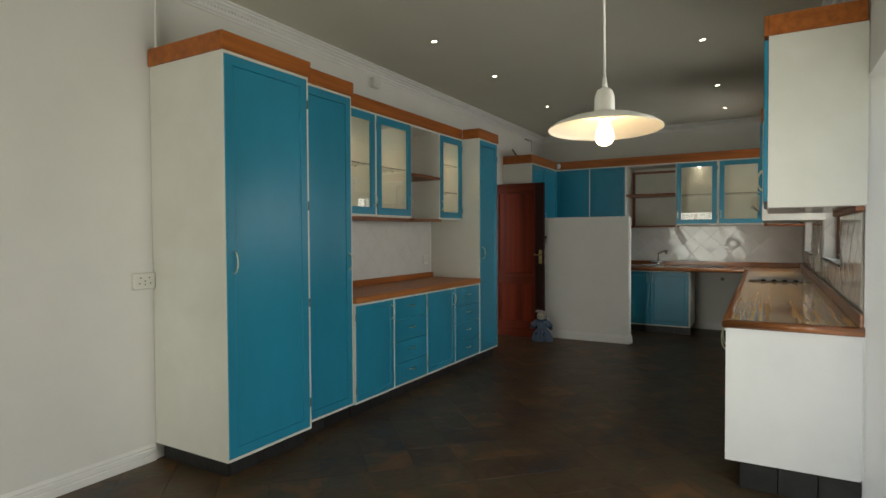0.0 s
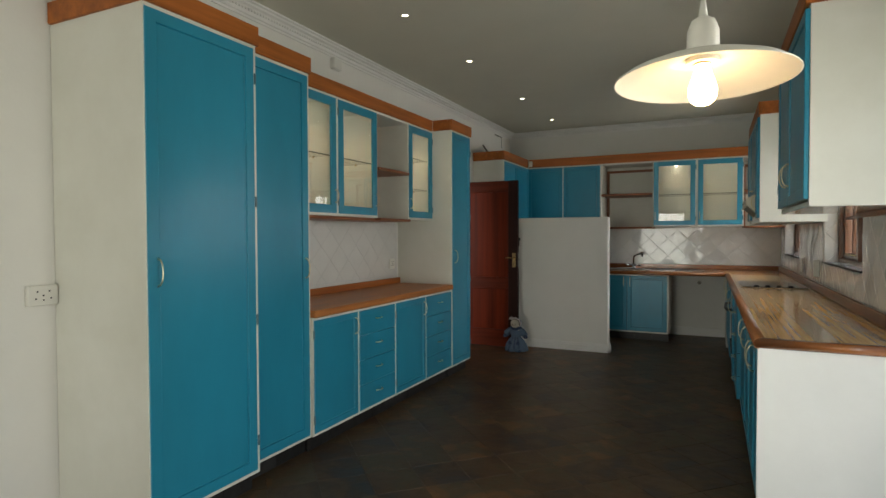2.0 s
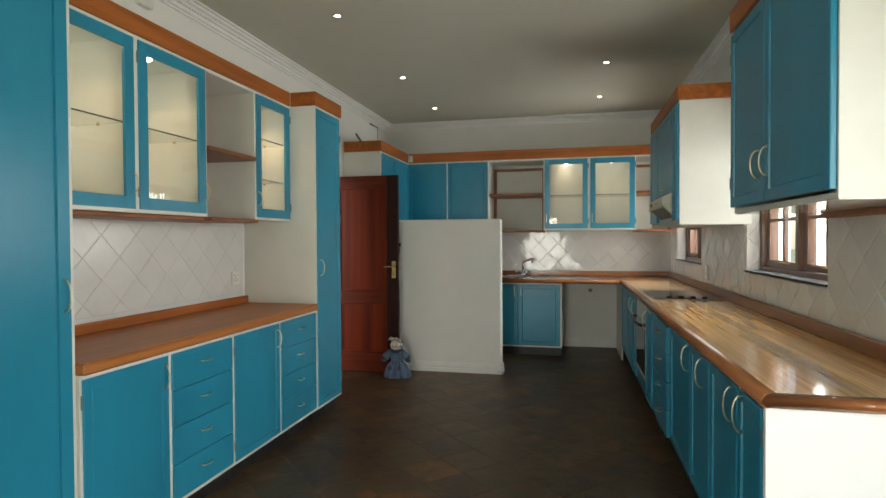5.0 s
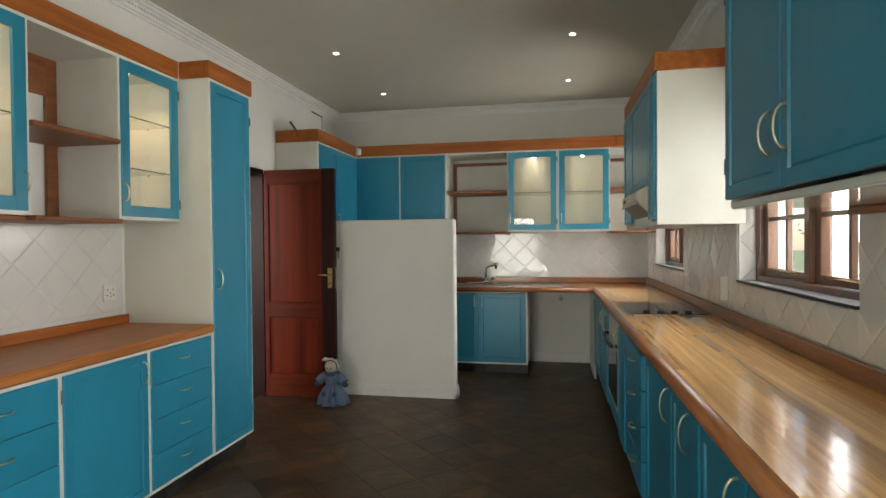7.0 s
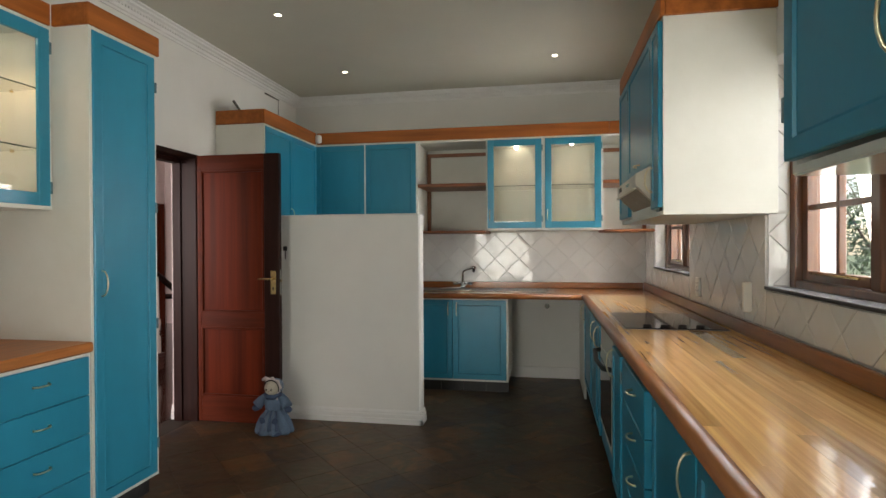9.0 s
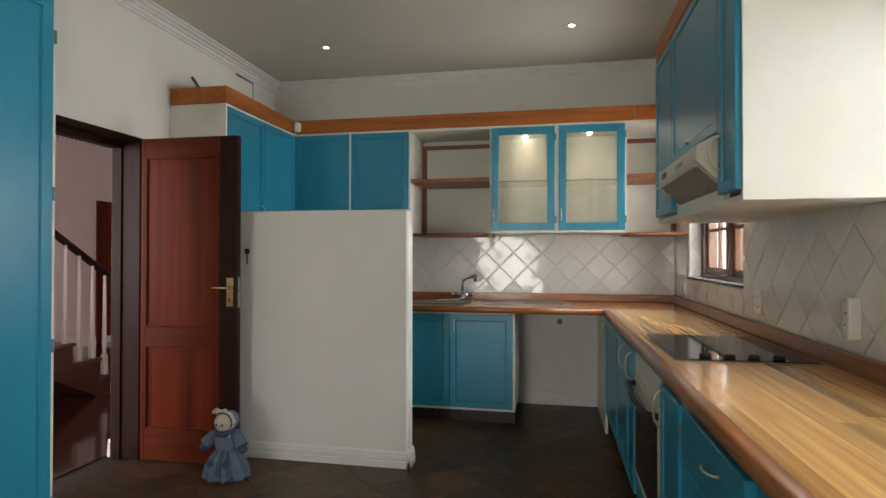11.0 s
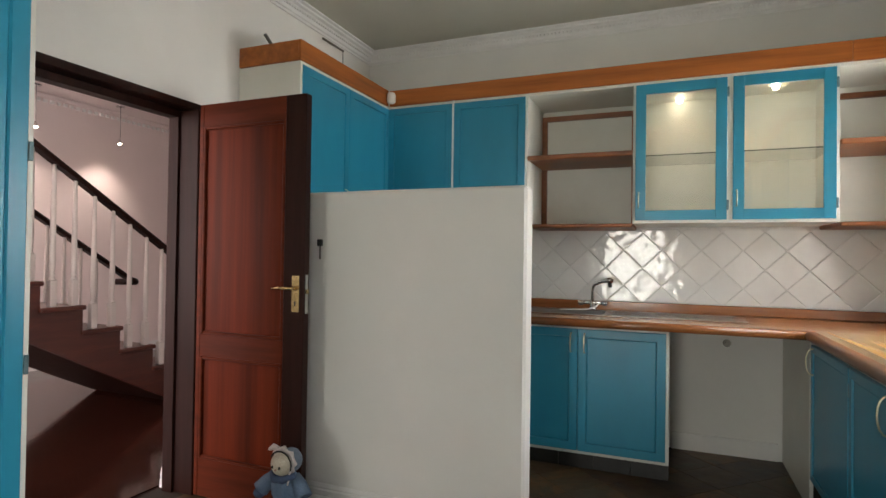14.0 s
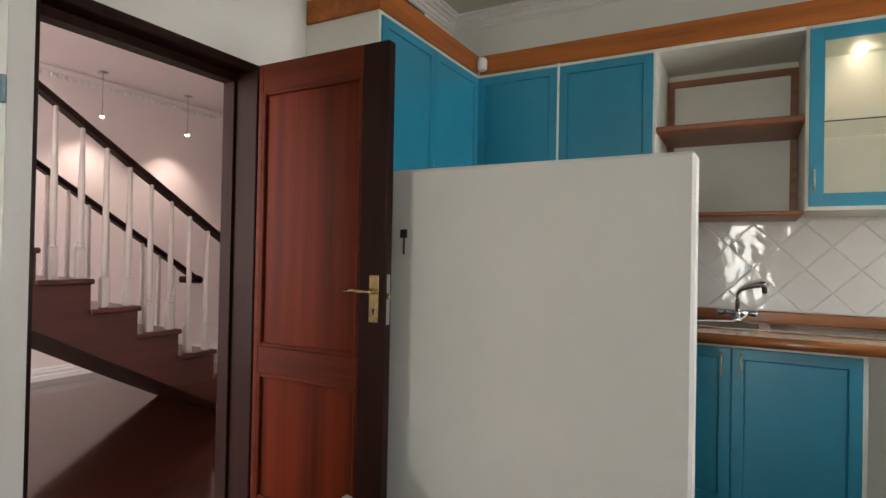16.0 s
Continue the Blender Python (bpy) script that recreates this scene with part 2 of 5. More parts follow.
def tube(bm, pts, r, seg=8, cap=True):
    """A round bar through pts; r is one radius or one for each point."""
    rs = r if isinstance(r, (list, tuple)) else [r] * len(pts)
    pts = [Vector(p) for p in pts]
    rings = []
    side = None
    for i, p in enumerate(pts):
        d = (pts[min(i + 1, len(pts) - 1)] - pts[max(i - 1, 0)]).normalized()
        if side is None:
            side = d.orthogonal().normalized()
        side = (side - d * side.dot(d)).normalized()
        up = d.cross(side)
        rings.append([bm.verts.new(p + rs[i] * (math.cos(a) * side + math.sin(a) * up)) for a in [2 * math.pi * k / seg for k in range(seg)]])
    for a, b in zip(rings, rings[1:]):
        for k in range(seg):
            bm.faces.new((a[k], a[(k + 1) % seg], b[(k + 1) % seg], b[k])).smooth = True
    if cap:
        bm.faces.new(rings[0])
        bm.faces.new(rings[-1])
    return bm


def lathe(bm, profile, centre, seg=24, closed=False):
    """Turns a profile of (radius, height) round the z axis through centre."""
    c = Vector(centre)
    rings = []
    for r, h in profile:
        rings.append([bm.verts.new(c + Vector((max(r, 0.0005) * math.cos(2 * math.pi * k / seg), max(r, 0.0005) * math.sin(2 * math.pi * k / seg), h))) for k in range(seg)])
    pairs = list(zip(rings, rings[1:])) + ([(rings[-1], rings[0])] if closed else [])
    for a, b in pairs:
        for k in range(seg):
            bm.faces.new((a[k], a[(k + 1) % seg], b[(k + 1) % seg], b[k])).smooth = True
    if not closed:
        bm.faces.new(rings[0])
        bm.faces.new(rings[-1])
    return bm


def to_mesh(name, bm, material, origin=Vector((0, 0, 0))):
    finish(bm)
    if origin.length:
        bmesh.ops.translate(bm, vec=-origin, verts=bm.verts)
    me = bpy.data.meshes.new(name)
    bm.to_mesh(me)
    bm.free()
    me.materials.append(material)
    return me


def thing(name, loc, label, category, group="", kind=""):
    ob = new(name)
    ob.location = loc
    ob.empty_display_size = 0.1
    ORIGIN[ob] = Vector(loc)
    return tagged(ob, label, category, group, kind)


def solid(name, bm, material, label, category="", group="", kind=""):
    """A thing or a piece of the setting that is one mesh."""
    ob = new(name, to_mesh(name, bm, material))
    ORIGIN[ob] = Vector((0, 0, 0))
    return tagged(ob, label, category, group, kind)


def part(name, bm, material, parent, label=""):
    o = ORIGIN[parent]
    ob = new(name, to_mesh(name, bm, material, o))
    ob.parent = parent
    ORIGIN[ob] = o
    if label:
        tagged(ob, label)
    return ob


class Front:
    """The plane of a row of cabinet fronts: u runs along it, d out of it, w up."""

    def __init__(self, axis, at, out):
        self.axis, self.at, self.out = axis, at, out

    def pt(self, u, d, w):
        return Vector((self.at + self.out * d, u, w)) if self.axis == "x" else Vector((u, self.at + self.out * d, w))

    def box(self, bm, u0, u1, d0, d1, w0, w1, bevel=0.0):
        a, b = self.pt(u0, d0, w0), self.pt(u1, d1, w1)
        return box(bm, a.x, b.x, a.y, b.y, a.z, b.z, bevel)

    def normal(self):
        return Vector((self.out, 0, 0)) if self.axis == "x" else Vector((0, self.out, 0))


def panel_door(fr, parent, u0, u1, w0, w1, d0=0.0, thick=0.02, rail=0.062, name="door", material=None):
    """A framed door: a slab whose middle is sunk behind a small step."""
    bm = bmesh.new()
    fr.box(bm, u0, u1, d0, d0 + thick, w0, w1)
    bmesh.ops.recalc_face_normals(bm, faces=bm.faces)
    n = fr.normal()
    face = [f for f in bm.faces if f.normal.dot(n) > 0.9]
    edges = [e for e in face[0].edges]
    bmesh.ops.bevel(bm, geom=edges, offset=0.003, segments=1, affect='EDGES')
    bmesh.ops.recalc_face_normals(bm, faces=bm.faces)
    face = [f for f in bm.faces if f.normal.dot(n) > 0.9]
    if rail:
        bmesh.ops.inset_region(bm, faces=face, thickness=rail - 0.003, depth=0)
        bmesh.ops.inset_region(bm, faces=face, thickness=0.004, depth=-0.009)
        bmesh.ops.inset_region(bm, faces=face, thickness=0.008, depth=0.003)
    return part(name, bm, material or BLUE, parent)


def glass_door(fr, parent, u0, u1, w0, w1, d0=0.0, rail=0.058):
    bm = bmesh.new()
    fr.box(bm, u0, u0 + rail, d0, d0 + 0.02, w0, w1, 0.002)
    fr.box(bm, u1 - rail, u1, d0, d0 + 0.02, w0, w1, 0.002)
    fr.box(bm, u0 + rail, u1 - rail, d0 + 0.0005, d0 + 0.0195, w0, w0 + rail)
    fr.box(bm, u0 + rail, u1 - rail, d0 + 0.0005, d0 + 0.0195, w1 - rail, w1)
    ob = part("glazed_door", bm, BLUE, parent, "teal framed door with a clear glass pane")
    pane = bmesh.new()
    fr.box(pane, u0 + rail - 0.004, u1 - rail + 0.004, d0 + 0.007, d0 + 0.011, w0 + rail - 0.004, w1 - rail + 0.004)
    p = part("pane", pane, GLASS, ob, "clear glass pane")
    p.visible_shadow = False
    return ob


def bow_handle(fr, parent, u, w, long=0.11, high=0.032, d0=0.02, flat=False, r=0.0037):
    """A curved brass pull; flat lays it along u."""
    pts = []
    for k in range(9):
        a = math.pi * k / 8
        s, h = -math.cos(a) * long / 2, math.sin(a) ** 0.8 * high
        pts.append(fr.pt(u + s, d0 + h, w) if flat else fr.pt(u, d0 + h, w + s))
    bm = tube(bmesh.new(), pts, [r * (1.35 if k in (0, 8) else 1.0) for k in range(9)], 8)
    return part("handle", bm, PULL, parent, "curved brass handle")


def hinge(fr, parent, u, w, d0=0.016):
    bm = bmesh.new()
    fr.box(bm, u - 0.006, u + 0.006, d0, d0 + 0.008, w - 0.028, w + 0.028, 0.002)
    return part("hinge", bm, HINGE, parent)


def clip_poly(poly, u0, u1, w0, w1):
    for ax, lim, sign in ((0, u0, 1), (0, u1, -1), (1, w0, 1), (1, w1, -1)):
        out = []
        for i, p in enumerate(poly):
            q = poly[i - 1]
            pin, qin = sign * (p[ax] - lim) >= 0, sign * (q[ax] - lim) >= 0
            if pin != qin:
                k = (lim - q[ax]) / (p[ax] - q[ax])
                out.append((q[0] + k * (p[0] - q[0]), q[1] + k * (p[1] - q[1])))
            if pin:
                out.append(p)
        poly = out
        if not poly:
            return []
    return poly


def slab_piece(place, poly, thick, bevel):
    """A flat piece with a sloped edge: poly is its outline, place(u, w, d) puts it into the world."""
    bm = bmesh.new()
    cu, cw = sum(p[0] for p in poly) / len(poly), sum(p[1] for p in poly) / len(poly)
    big = max(math.hypot(p[0] - cu, p[1] - cw) for p in poly)
    k = 1 - bevel / big
    low = [bm.verts.new(place(u, w, 0)) for u, w in poly]
    mid = [bm.verts.new(place(u, w, thick * 0.6)) for u, w in poly]
    top = [bm.verts.new(place(cu + (u - cu) * k, cw + (w - cw) * k, thick)) for u, w in poly]
    n = len(poly)
    for i in range(n):
        j = (i + 1) % n
        bm.faces.new((low[i], low[j], mid[j], mid[i]))
        bm.faces.new((mid[i], mid[j], top[j], top[i]))
    bm.faces.new(top)
    return bm


def area_of(poly):
    return abs(sum(poly[i - 1][0] * p[1] - p[0] * poly[i - 1][1] for i, p in enumerate(poly))) / 2


# ---- the large structure ----
XL, XR, YB, ZC, YS = -3.15, 0.45, 8.64, 2.90, -3.0
HX = -6.96


def wall_with_openings(name, axis, at0, at1, u0, u1, w0, w1, holes, material, label):
    us = sorted({u0, u1, *[v for h in holes for v in h[:2]]})
    ws = sorted({w0, w1, *[v for h in holes for v in h[2:]]})
    full = {(i, j): not any(h[0] <= (us[i] + us[i + 1]) / 2 <= h[1] and h[2] <= (ws[j] + ws[j + 1]) / 2 <= h[3] for h in holes) for i in range(len(us) - 1) for j in range(len(ws) - 1)}
    bm = bmesh.new()

    def p(a, u, w):
        return bm.verts.new((a, u, w) if axis == "x" else (u, a, w))
    for (i, j), solid_cell in full.items():
        if not solid_cell:
            continue
        a, b, c, d = us[i], us[i + 1], ws[j], ws[j + 1]
        for s in (at0, at1):
            bm.faces.new([p(s, a, c), p(s, b, c), p(s, b, d), p(s, a, d)])
        for di, dj, q in ((-1, 0, ((a, c), (a, d))), (1, 0, ((b, c), (b, d))), (0, -1, ((a, c), (b, c))), (0, 1, ((a, d), (b, d)))):
            if not full.get((i + di, j + dj), False):
                bm.faces.new([p(at0, *q[0]), p(at1, *q[0]), p(at1, *q[1]), p(at0, *q[1])])
    bmesh.ops.remove_doubles(bm, verts=bm.verts, dist=0.0005)
    return solid(name, bm, material, label, "wall", kind="structure")


DOOR_Y0, DOOR_Y1, DOOR_Z, WT = 5.985, 6.89, 2.032, 0.185
WN = (4.345, 5.62, 1.128, 2.1)
WF = (6.94, 8.19, 1.112, 2.1)
SD = (1.45, 3.33, 0.0, 2.09)
wall_with_openings("wall_west", "x", XL - WT, XL, YS, YB, 0, ZC, [(DOOR_Y0, DOOR_Y1, 0, DOOR_Z)], WALL, "white painted wall with a doorway to the hall")
wall_with_openings("wall_east", "x", XR, XR + 0.28, YS, YB, 0, ZC, [WN, WF, SD], WALL, "white painted wall with deep window openings")
wall_with_openings("wall_north", "y", YB, YB + 0.28, XL - WT, XR + 0.28, 0, ZC, [], WALL, "white painted end wall above the sink")
wall_with_openings("wall_south", "y", YS - 0.28, YS, XL - WT, XR + 0.28, 0, ZC, [(-2.75, -1.1, 0.05, 2.12)], WALL, "white painted wall with a wide garden window")
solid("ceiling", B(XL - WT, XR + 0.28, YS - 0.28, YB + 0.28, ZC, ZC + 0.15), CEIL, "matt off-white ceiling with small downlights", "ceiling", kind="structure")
floor = solid("floor", B(XL - WT, XR + 0.28, YS - 0.28, YB + 0.28, -0.15, -0.004), GROUT, "dark slate tiled kitchen floor with grey joints", "floor", kind="structure")


def cornice(name, axis, at, out, u0, u1, z, material, drop=0.085, proj=0.10):
    """A moulded cornice: steps and a hollow run along a wall."""
    prof = [(0, -drop), (0.012, -drop), (0.014, -drop + 0.014), (0.026, -drop + 0.018), (0.034, -drop * 0.55), (0.052, -drop * 0.34), (0.074, -0.024), (0.078, -0.014), (proj, -0.011), (proj, 0), (0, 0)]
    bm = bmesh.new()
    fr = Front(axis, at, out)
    a = [bm.verts.new(fr.pt(u0, d, z + h)) for d, h in prof]
    b = [bm.verts.new(fr.pt(u1, d, z + h)) for d, h in prof]
    for i in range(len(prof)):
        j = (i + 1) % len(prof)
        bm.faces.new((a[i], a[j], b[j], b[i]))
    bm.faces.new(a)
    bm.faces.new(b)
    return solid(name, bm, material, "white moulded plaster cornice", "cornice", kind="structure")


cornice("cornice_west", "x", XL, 1, YS, YB, ZC, SKIRT)
cornice("cornice_east", "x", XR, -1, YS, YB, ZC, SKIRT)
cornice("cornice_north", "y", YB, -1, XL, XR, ZC, SKIRT)
cornice("cornice_south", "y", YS, 1, XL, XR, ZC, SKIRT)


def skirting(name, axis, at, out, u0, u1, high=0.10):
    prof = [(0, 0), (0.018, 0), (0.018, high * 0.38), (0.012, high * 0.43), (0.015, high * 0.5), (0.015, high * 0.7), (0.009, high * 0.76), (0.011, high * 0.84), (0.004, high), (0, high)]
    bm = bmesh.new()
    fr = Front(axis, at, out)
    a = [bm.verts.new(fr.pt(u0, d, h)) for d, h in prof]
    b = [bm.verts.new(fr.pt(u1, d, h)) for d, h in prof]
    for i in range(len(prof)):
        j = (i + 1) % len(prof)
        bm.faces.new((a[i], a[j], b[j], b[i]))
    bm.faces.new(a)
    bm.faces.new(b)
    return solid(name, bm, SKIRT, "white grooved skirting board", "skirting", kind="structure")


skirting("baseboard_west", "x", XL, 1, YS, 1.99)
skirting("baseboard_south", "y", YS, 1, XL + 0.02, XR)

# low partition beside the door
PX1, PY0, PY1, PZ = -1.41, 7.0, 7.12, 1.565
bm = B(XL + 0.001, PX1, PY0, PY1, 0, PZ, bevel=0.012)
solid("partition_wall", bm, WALL, "low white plastered partition wall beside the door", "wall", kind="structure")
skirting("baseboard_partition", "y", PY0, -1, -3.1, PX1 + 0.018)
skirting("baseboard_partition_end", "x", PX1, 1, PY0 - 0.018, PY1)

# ---- doorway to the hall ----
bm = bmesh.new()
FX0, FX1 = XL - 0.145, XL + 0.055
box(bm, FX0, XL - 0.03, DOOR_Y0, DOOR_Y0 + 0.028, 0, DOOR_Z, 0.003)
box(bm, FX0, FX1, DOOR_Y1 - 0.094, DOOR_Y1 - 0.063, 0, DOOR_Z - 0.04, 0.003)
box(bm, FX0, XL - 0.045, DOOR_Y1 - 0.063, DOOR_Y1 - 0.0005, 0, DOOR_Z - 0.04)
box(bm, FX0, XL + 0.012, DOOR_Y0 + 0.028, DOOR_Y1 - 0.0005, DOOR_Z - 0.04, DOOR_Z - 0.0005, 0.003)
box(bm, FX0 + 0.01, FX0 + 0.075, DOOR_Y0 + 0.028, DOOR_Y0 + 0.042, 0, DOOR_Z - 0.04)
box(bm, FX0 + 0.01, FX0 + 0.075, DOOR_Y1 - 0.108, DOOR_Y1 - 0.094, 0, DOOR_Z - 0.04)
box(bm, FX0 + 0.01, FX0 + 0.075, DOOR_Y0 + 0.042, DOOR_Y1 - 0.108, DOOR_Z - 0.075, DOOR_Z - 0.04)
solid("door_frame_hall", bm, DARKWOOD, "dark stained wooden door frame", "door frame", kind="structure")
solid("doorway_reveal", B(XL - WT + 0.006, FX0 - 0.001, DOOR_Y1 - 0.062, DOOR_Y1 - 0.0005, 0, DOOR_Z - 0.05, bevel=0.003), HALLWALL, "white plaster reveal on the hall side of the doorway", "wall", kind="structure")
skirting("baseboard_doorway", "y", DOOR_Y1 - 0.062, -1, XL - WT + 0.002, FX0 - 0.002, 0.11)

DY, DX0, DX1, DT = 6.80, -3.09, -2.427, 0.044
leaf = thing("door_1", (DX0, DY, 0.008), "open red-brown two-panel wooden door with brass lever", "door", kind="structure")
z0, z1 = 0.008, 2.012
ST = 0.118
part("stile", B(DX0, DX0 + 0.028, DY, DY + DT, z0, z1, bevel=0.003), DOORRAIL, leaf)
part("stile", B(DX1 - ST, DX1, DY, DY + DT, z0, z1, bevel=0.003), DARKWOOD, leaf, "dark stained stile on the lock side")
for a, b in ((z0, 0.2), (0.72, 0.832), (1.895, z1)):
    part("rail", B(DX0 + 0.028, DX1 - ST, DY + 0.001, DY + DT - 0.001, a, b, bevel=0.002), DOORRAIL, leaf)
for a, b in ((0.2, 0.72), (0.832, 1.895)):
    part("panel", B(DX0 + 0.028, DX1 - ST, DY + 0.013, DY + DT - 0.013, a, b), MEDIUM, leaf, "red-brown vertical-grain panel")
    x0, x1 = DX0 + 0.028, DX1 - ST
    for q in ((x0, x0 + 0.016, a, b), (x1 - 0.016, x1, a, b), (x0 + 0.016, x1 - 0.016, a, a + 0.016), (x0 + 0.016, x1 - 0.016, b - 0.016, b)):
        part("moulding", B(q[0], q[1], DY - 0.003, DY + 0.014, q[2], q[3], bevel=0.004), DOORRAIL, leaf)
plate = part("lock_plate", B(DX1 - 0.067, DX1 - 0.024, DY - 0.004, DY, 0.972, 1.146, bevel=0.0015), BRASS, leaf, "brass lock plate")
bm = tube(bmesh.new(), [(DX1 - 0.046, DY - 0.004, 1.085), (DX1 - 0.046, DY - 0.045, 1.085), (DX1 - 0.058, DY - 0.052, 1.086), (DX1 - 0.11, DY - 0.05, 1.088), (DX1 - 0.15, DY - 0.046, 1.083)], [0.009, 0.008, 0.008, 0.0075, 0.006], 10)
part("lever", bm, BRASS, plate, "brass lever handle")
bm = tube(bmesh.new(), [(DX1 - 0.046, DY - 0.0055, 1.018), (DX1 - 0.046, DY - 0.004, 1.018)], 0.006, 10)
box(bm, DX1 - 0.049, DX1 - 0.043, DY - 0.0055, DY - 0.004, 1.0, 1.017)
part("keyhole", bm, BLACK, plate)
part("latch_plate", B(DX1, DX1 + 0.002, DY + 0.011, DY + 0.033, 0.965, 1.15), STEEL, leaf, "steel latch plate on the door edge")
part("latch", B(DX1 + 0.002, DX1 + 0.012, DY + 0.014, DY + 0.028, 1.06, 1.08, bevel=0.003), BRASS, leaf)

# ---- windows ----


def muntin_window(name, y0, y1, zs, zt, lights, x=0.588):
    """A wooden casement window: frame, mullions, sashes with glazing bars and panes."""
    w = thing(name, (x, (y0 + y1) / 2, zs), "brown varnished wooden casement window with small panes", "window", kind="structure")
    f = 0.055
    bm = bmesh.new()
    box(bm, x - 0.05, x + 0.05, y0, y0 + f, zs, zt, 0.004)
    box(bm, x - 0.05, x + 0.05, y1 - f, y1, zs, zt, 0.004)
    box(bm, x - 0.05, x + 0.05, y0 + f, y1 - f, zs, zs + 0.032, 0.004)
    box(bm, x - 0.05, x + 0.05, y0 + f, y1 - f, zt - f, zt, 0.004)
    step = (y1 - y0 - f) / lights
    for k in range(1, lights):
        c = y0 + f / 2 + k * step
        box(bm, x - 0.048, x + 0.048, c - f / 2, c + f / 2, zs + 0.032, zt - f, 0.004)
    part("window_frame", bm, WINWOOD, w)
    for k in range(lights):
        a, b = y0 + f + k * step + 0.003, y0 + (k + 1) * step - 0.003
        c, d = zs + 0.035, zt - f - 0.003
        s = 0.045
        bm = bmesh.new()
        box(bm, x - 0.024, x + 0.02, a, a + s, c, d, 0.003)
        box(bm, x - 0.024, x + 0.02, b - s, b, c, d, 0.003)
        box(bm, x - 0.024, x + 0.02, a + s, b - s, c, c + s - 0.006, 0.003)
        box(bm, x - 0.024, x + 0.02, a + s, b - s, d - s, d, 0.003)
        sash = part("sash", bm, WINWOOD, w)
        m = (a + b) / 2
        part("glazing_bar", B(x - 0.018, x + 0.012, m - 0.011, m + 0.011, c + s - 0.006, d - s, bevel=0.003), WINWOOD, sash)
        rows = 3
        for r in range(1, rows):
            h = c + s - 0.006 + (d - s - c - s + 0.006) * r / rows
            part("glazing_bar", B(x - 0.017, x + 0.011, a + s, b - s, h - 0.011, h + 0.011, bevel=0.003), WINWOOD, sash)
        p = part("pane", B(x - 0.002, x + 0.002, a + s - 0.004, b - s + 0.004, c + s - 0.01, d - s + 0.004), GLASS, sash)
        p.visible_shadow = False
        part("stay", tube(bmesh.new(), [(x - 0.03, a + 0.1, c + 0.03), (x - 0.034, b - 0.1, c + 0.032)], 0.005, 6), BRASS, sash)
    return w


muntin_window("window_1", WN[0], WN[1], WN[2] + 0.012, WN[3], 2)
muntin_window("window_2", WF[0], WF[1], WF[2] + 0.012, WF[3], 2)
for i, wv in enumerate((WN, WF)):
    ws = thing("window_sill_%d" % (i + 1), (XR, wv[0], wv[2]), "pale glazed window sill with a dark slate front edge", "window sill", kind="structure")
    part("sill_top", B(XR + 0.002, XR + 0.087, wv[0], wv[1], wv[2] + 0.002, wv[2] + 0.014, bevel=0.002), SILL, ws)
    part("sill_edge", B(XR - 0.014, XR + 0.0015, wv[0], wv[1], wv[2] + 0.001, wv[2] + 0.0145, bevel=0.002), PLINTH, ws, "dark slate front edge")

# glazed garden window behind the path and side door opening
w = thing("window_3", (-1.92, YS - 0.14, 0.05), "glazed wooden garden door with glazing bars", "window", kind="structure")
for x in (-2.72, -1.925, -1.13):
    part("window_frame", B(x - 0.03, x + 0.03, YS - 0.2, YS - 0.1, 0.05, 2.12, bevel=0.004), WINWOOD, w)
for z in (0.1, 2.07):
    for x in (-2.69, -1.895):
        part("window_frame", B(x, x + 0.735, YS - 0.195, YS - 0.105, z - 0.05, z + 0.05, bevel=0.004), WINWOOD, w)
for x in (-2.32, -1.53):
    part("glazing_bar", B(x - 0.012, x + 0.012, YS - 0.165, YS - 0.135, 0.15, 2.02), WINWOOD, w)
for z in (0.62, 1.09, 1.56):
    part("glazing_bar", B(-2.69, -1.16, YS - 0.1645, YS - 0.1355, z - 0.012, z + 0.012), WINWOOD, w)

# ---- hall beyond the doorway ----
HY0, HY1 = 3.0, 11.6
wall_with_openings("wall_hall_west", "x", HX - 0.2, HX, HY0 - 0.2, HY1 + 0.2, 0, ZC, [], HALLWALL, "pale pinkish hall wall lit by small spots")
wall_with_openings("wall_hall_north", "y", HY1, HY1 + 0.2, HX, XL - WT, 0, ZC, [], HALLWALL, "pale hall end wall")
# south hall wall is unseen; its opening is added to let light in
wall_with_openings("wall_hall_south", "y", HY0 - 0.2, HY0, HX, XL - WT, 0, ZC, [(-6.3, -4.1, 0.6, 2.4)], HALLWALL, "pale hall wall out of view with an added opening")
wall_with_openings("wall_hall_east", "x", XL - WT - 0.004, XL - WT, YB + 0.28, HY1, 0, ZC, [], HALLWALL, "pale hall wall")
solid("ceiling_hall", B(HX - 0.2, XL - WT - 0.002, HY0 - 0.2, HY1 + 0.2, ZC, ZC + 0.12), HALLWALL, "pale hall ceiling", "ceiling", kind="structure")
hall_floor = solid("floor_hall", B(HX - 0.2, XL - WT - 0.002, HY0 - 0.2, HY1 + 0.2, -0.15, -0.006), DARKWOOD, "polished red-brown hall floor boards", "floor", kind="structure")
skirting("baseboard_hall", "x", HX, 1, HY0, HY1, 0.12)
cornice("cornice_hall", "x", HX, 1, HY0, HY1, ZC, HALLWALL, 0.05, 0.06)
bm = bmesh.new()
y = HY0 + 0.05
while y < HY1:
    box(bm, HX, HX + 0.022, y, y + 0.035, ZC - 0.085, ZC - 0.052)
    y += 0.07
solid("trim_hall_dentils", bm, SKIRT, "row of small white dentil blocks under the cornice", "trim", kind="structure")
bm = bmesh.new()
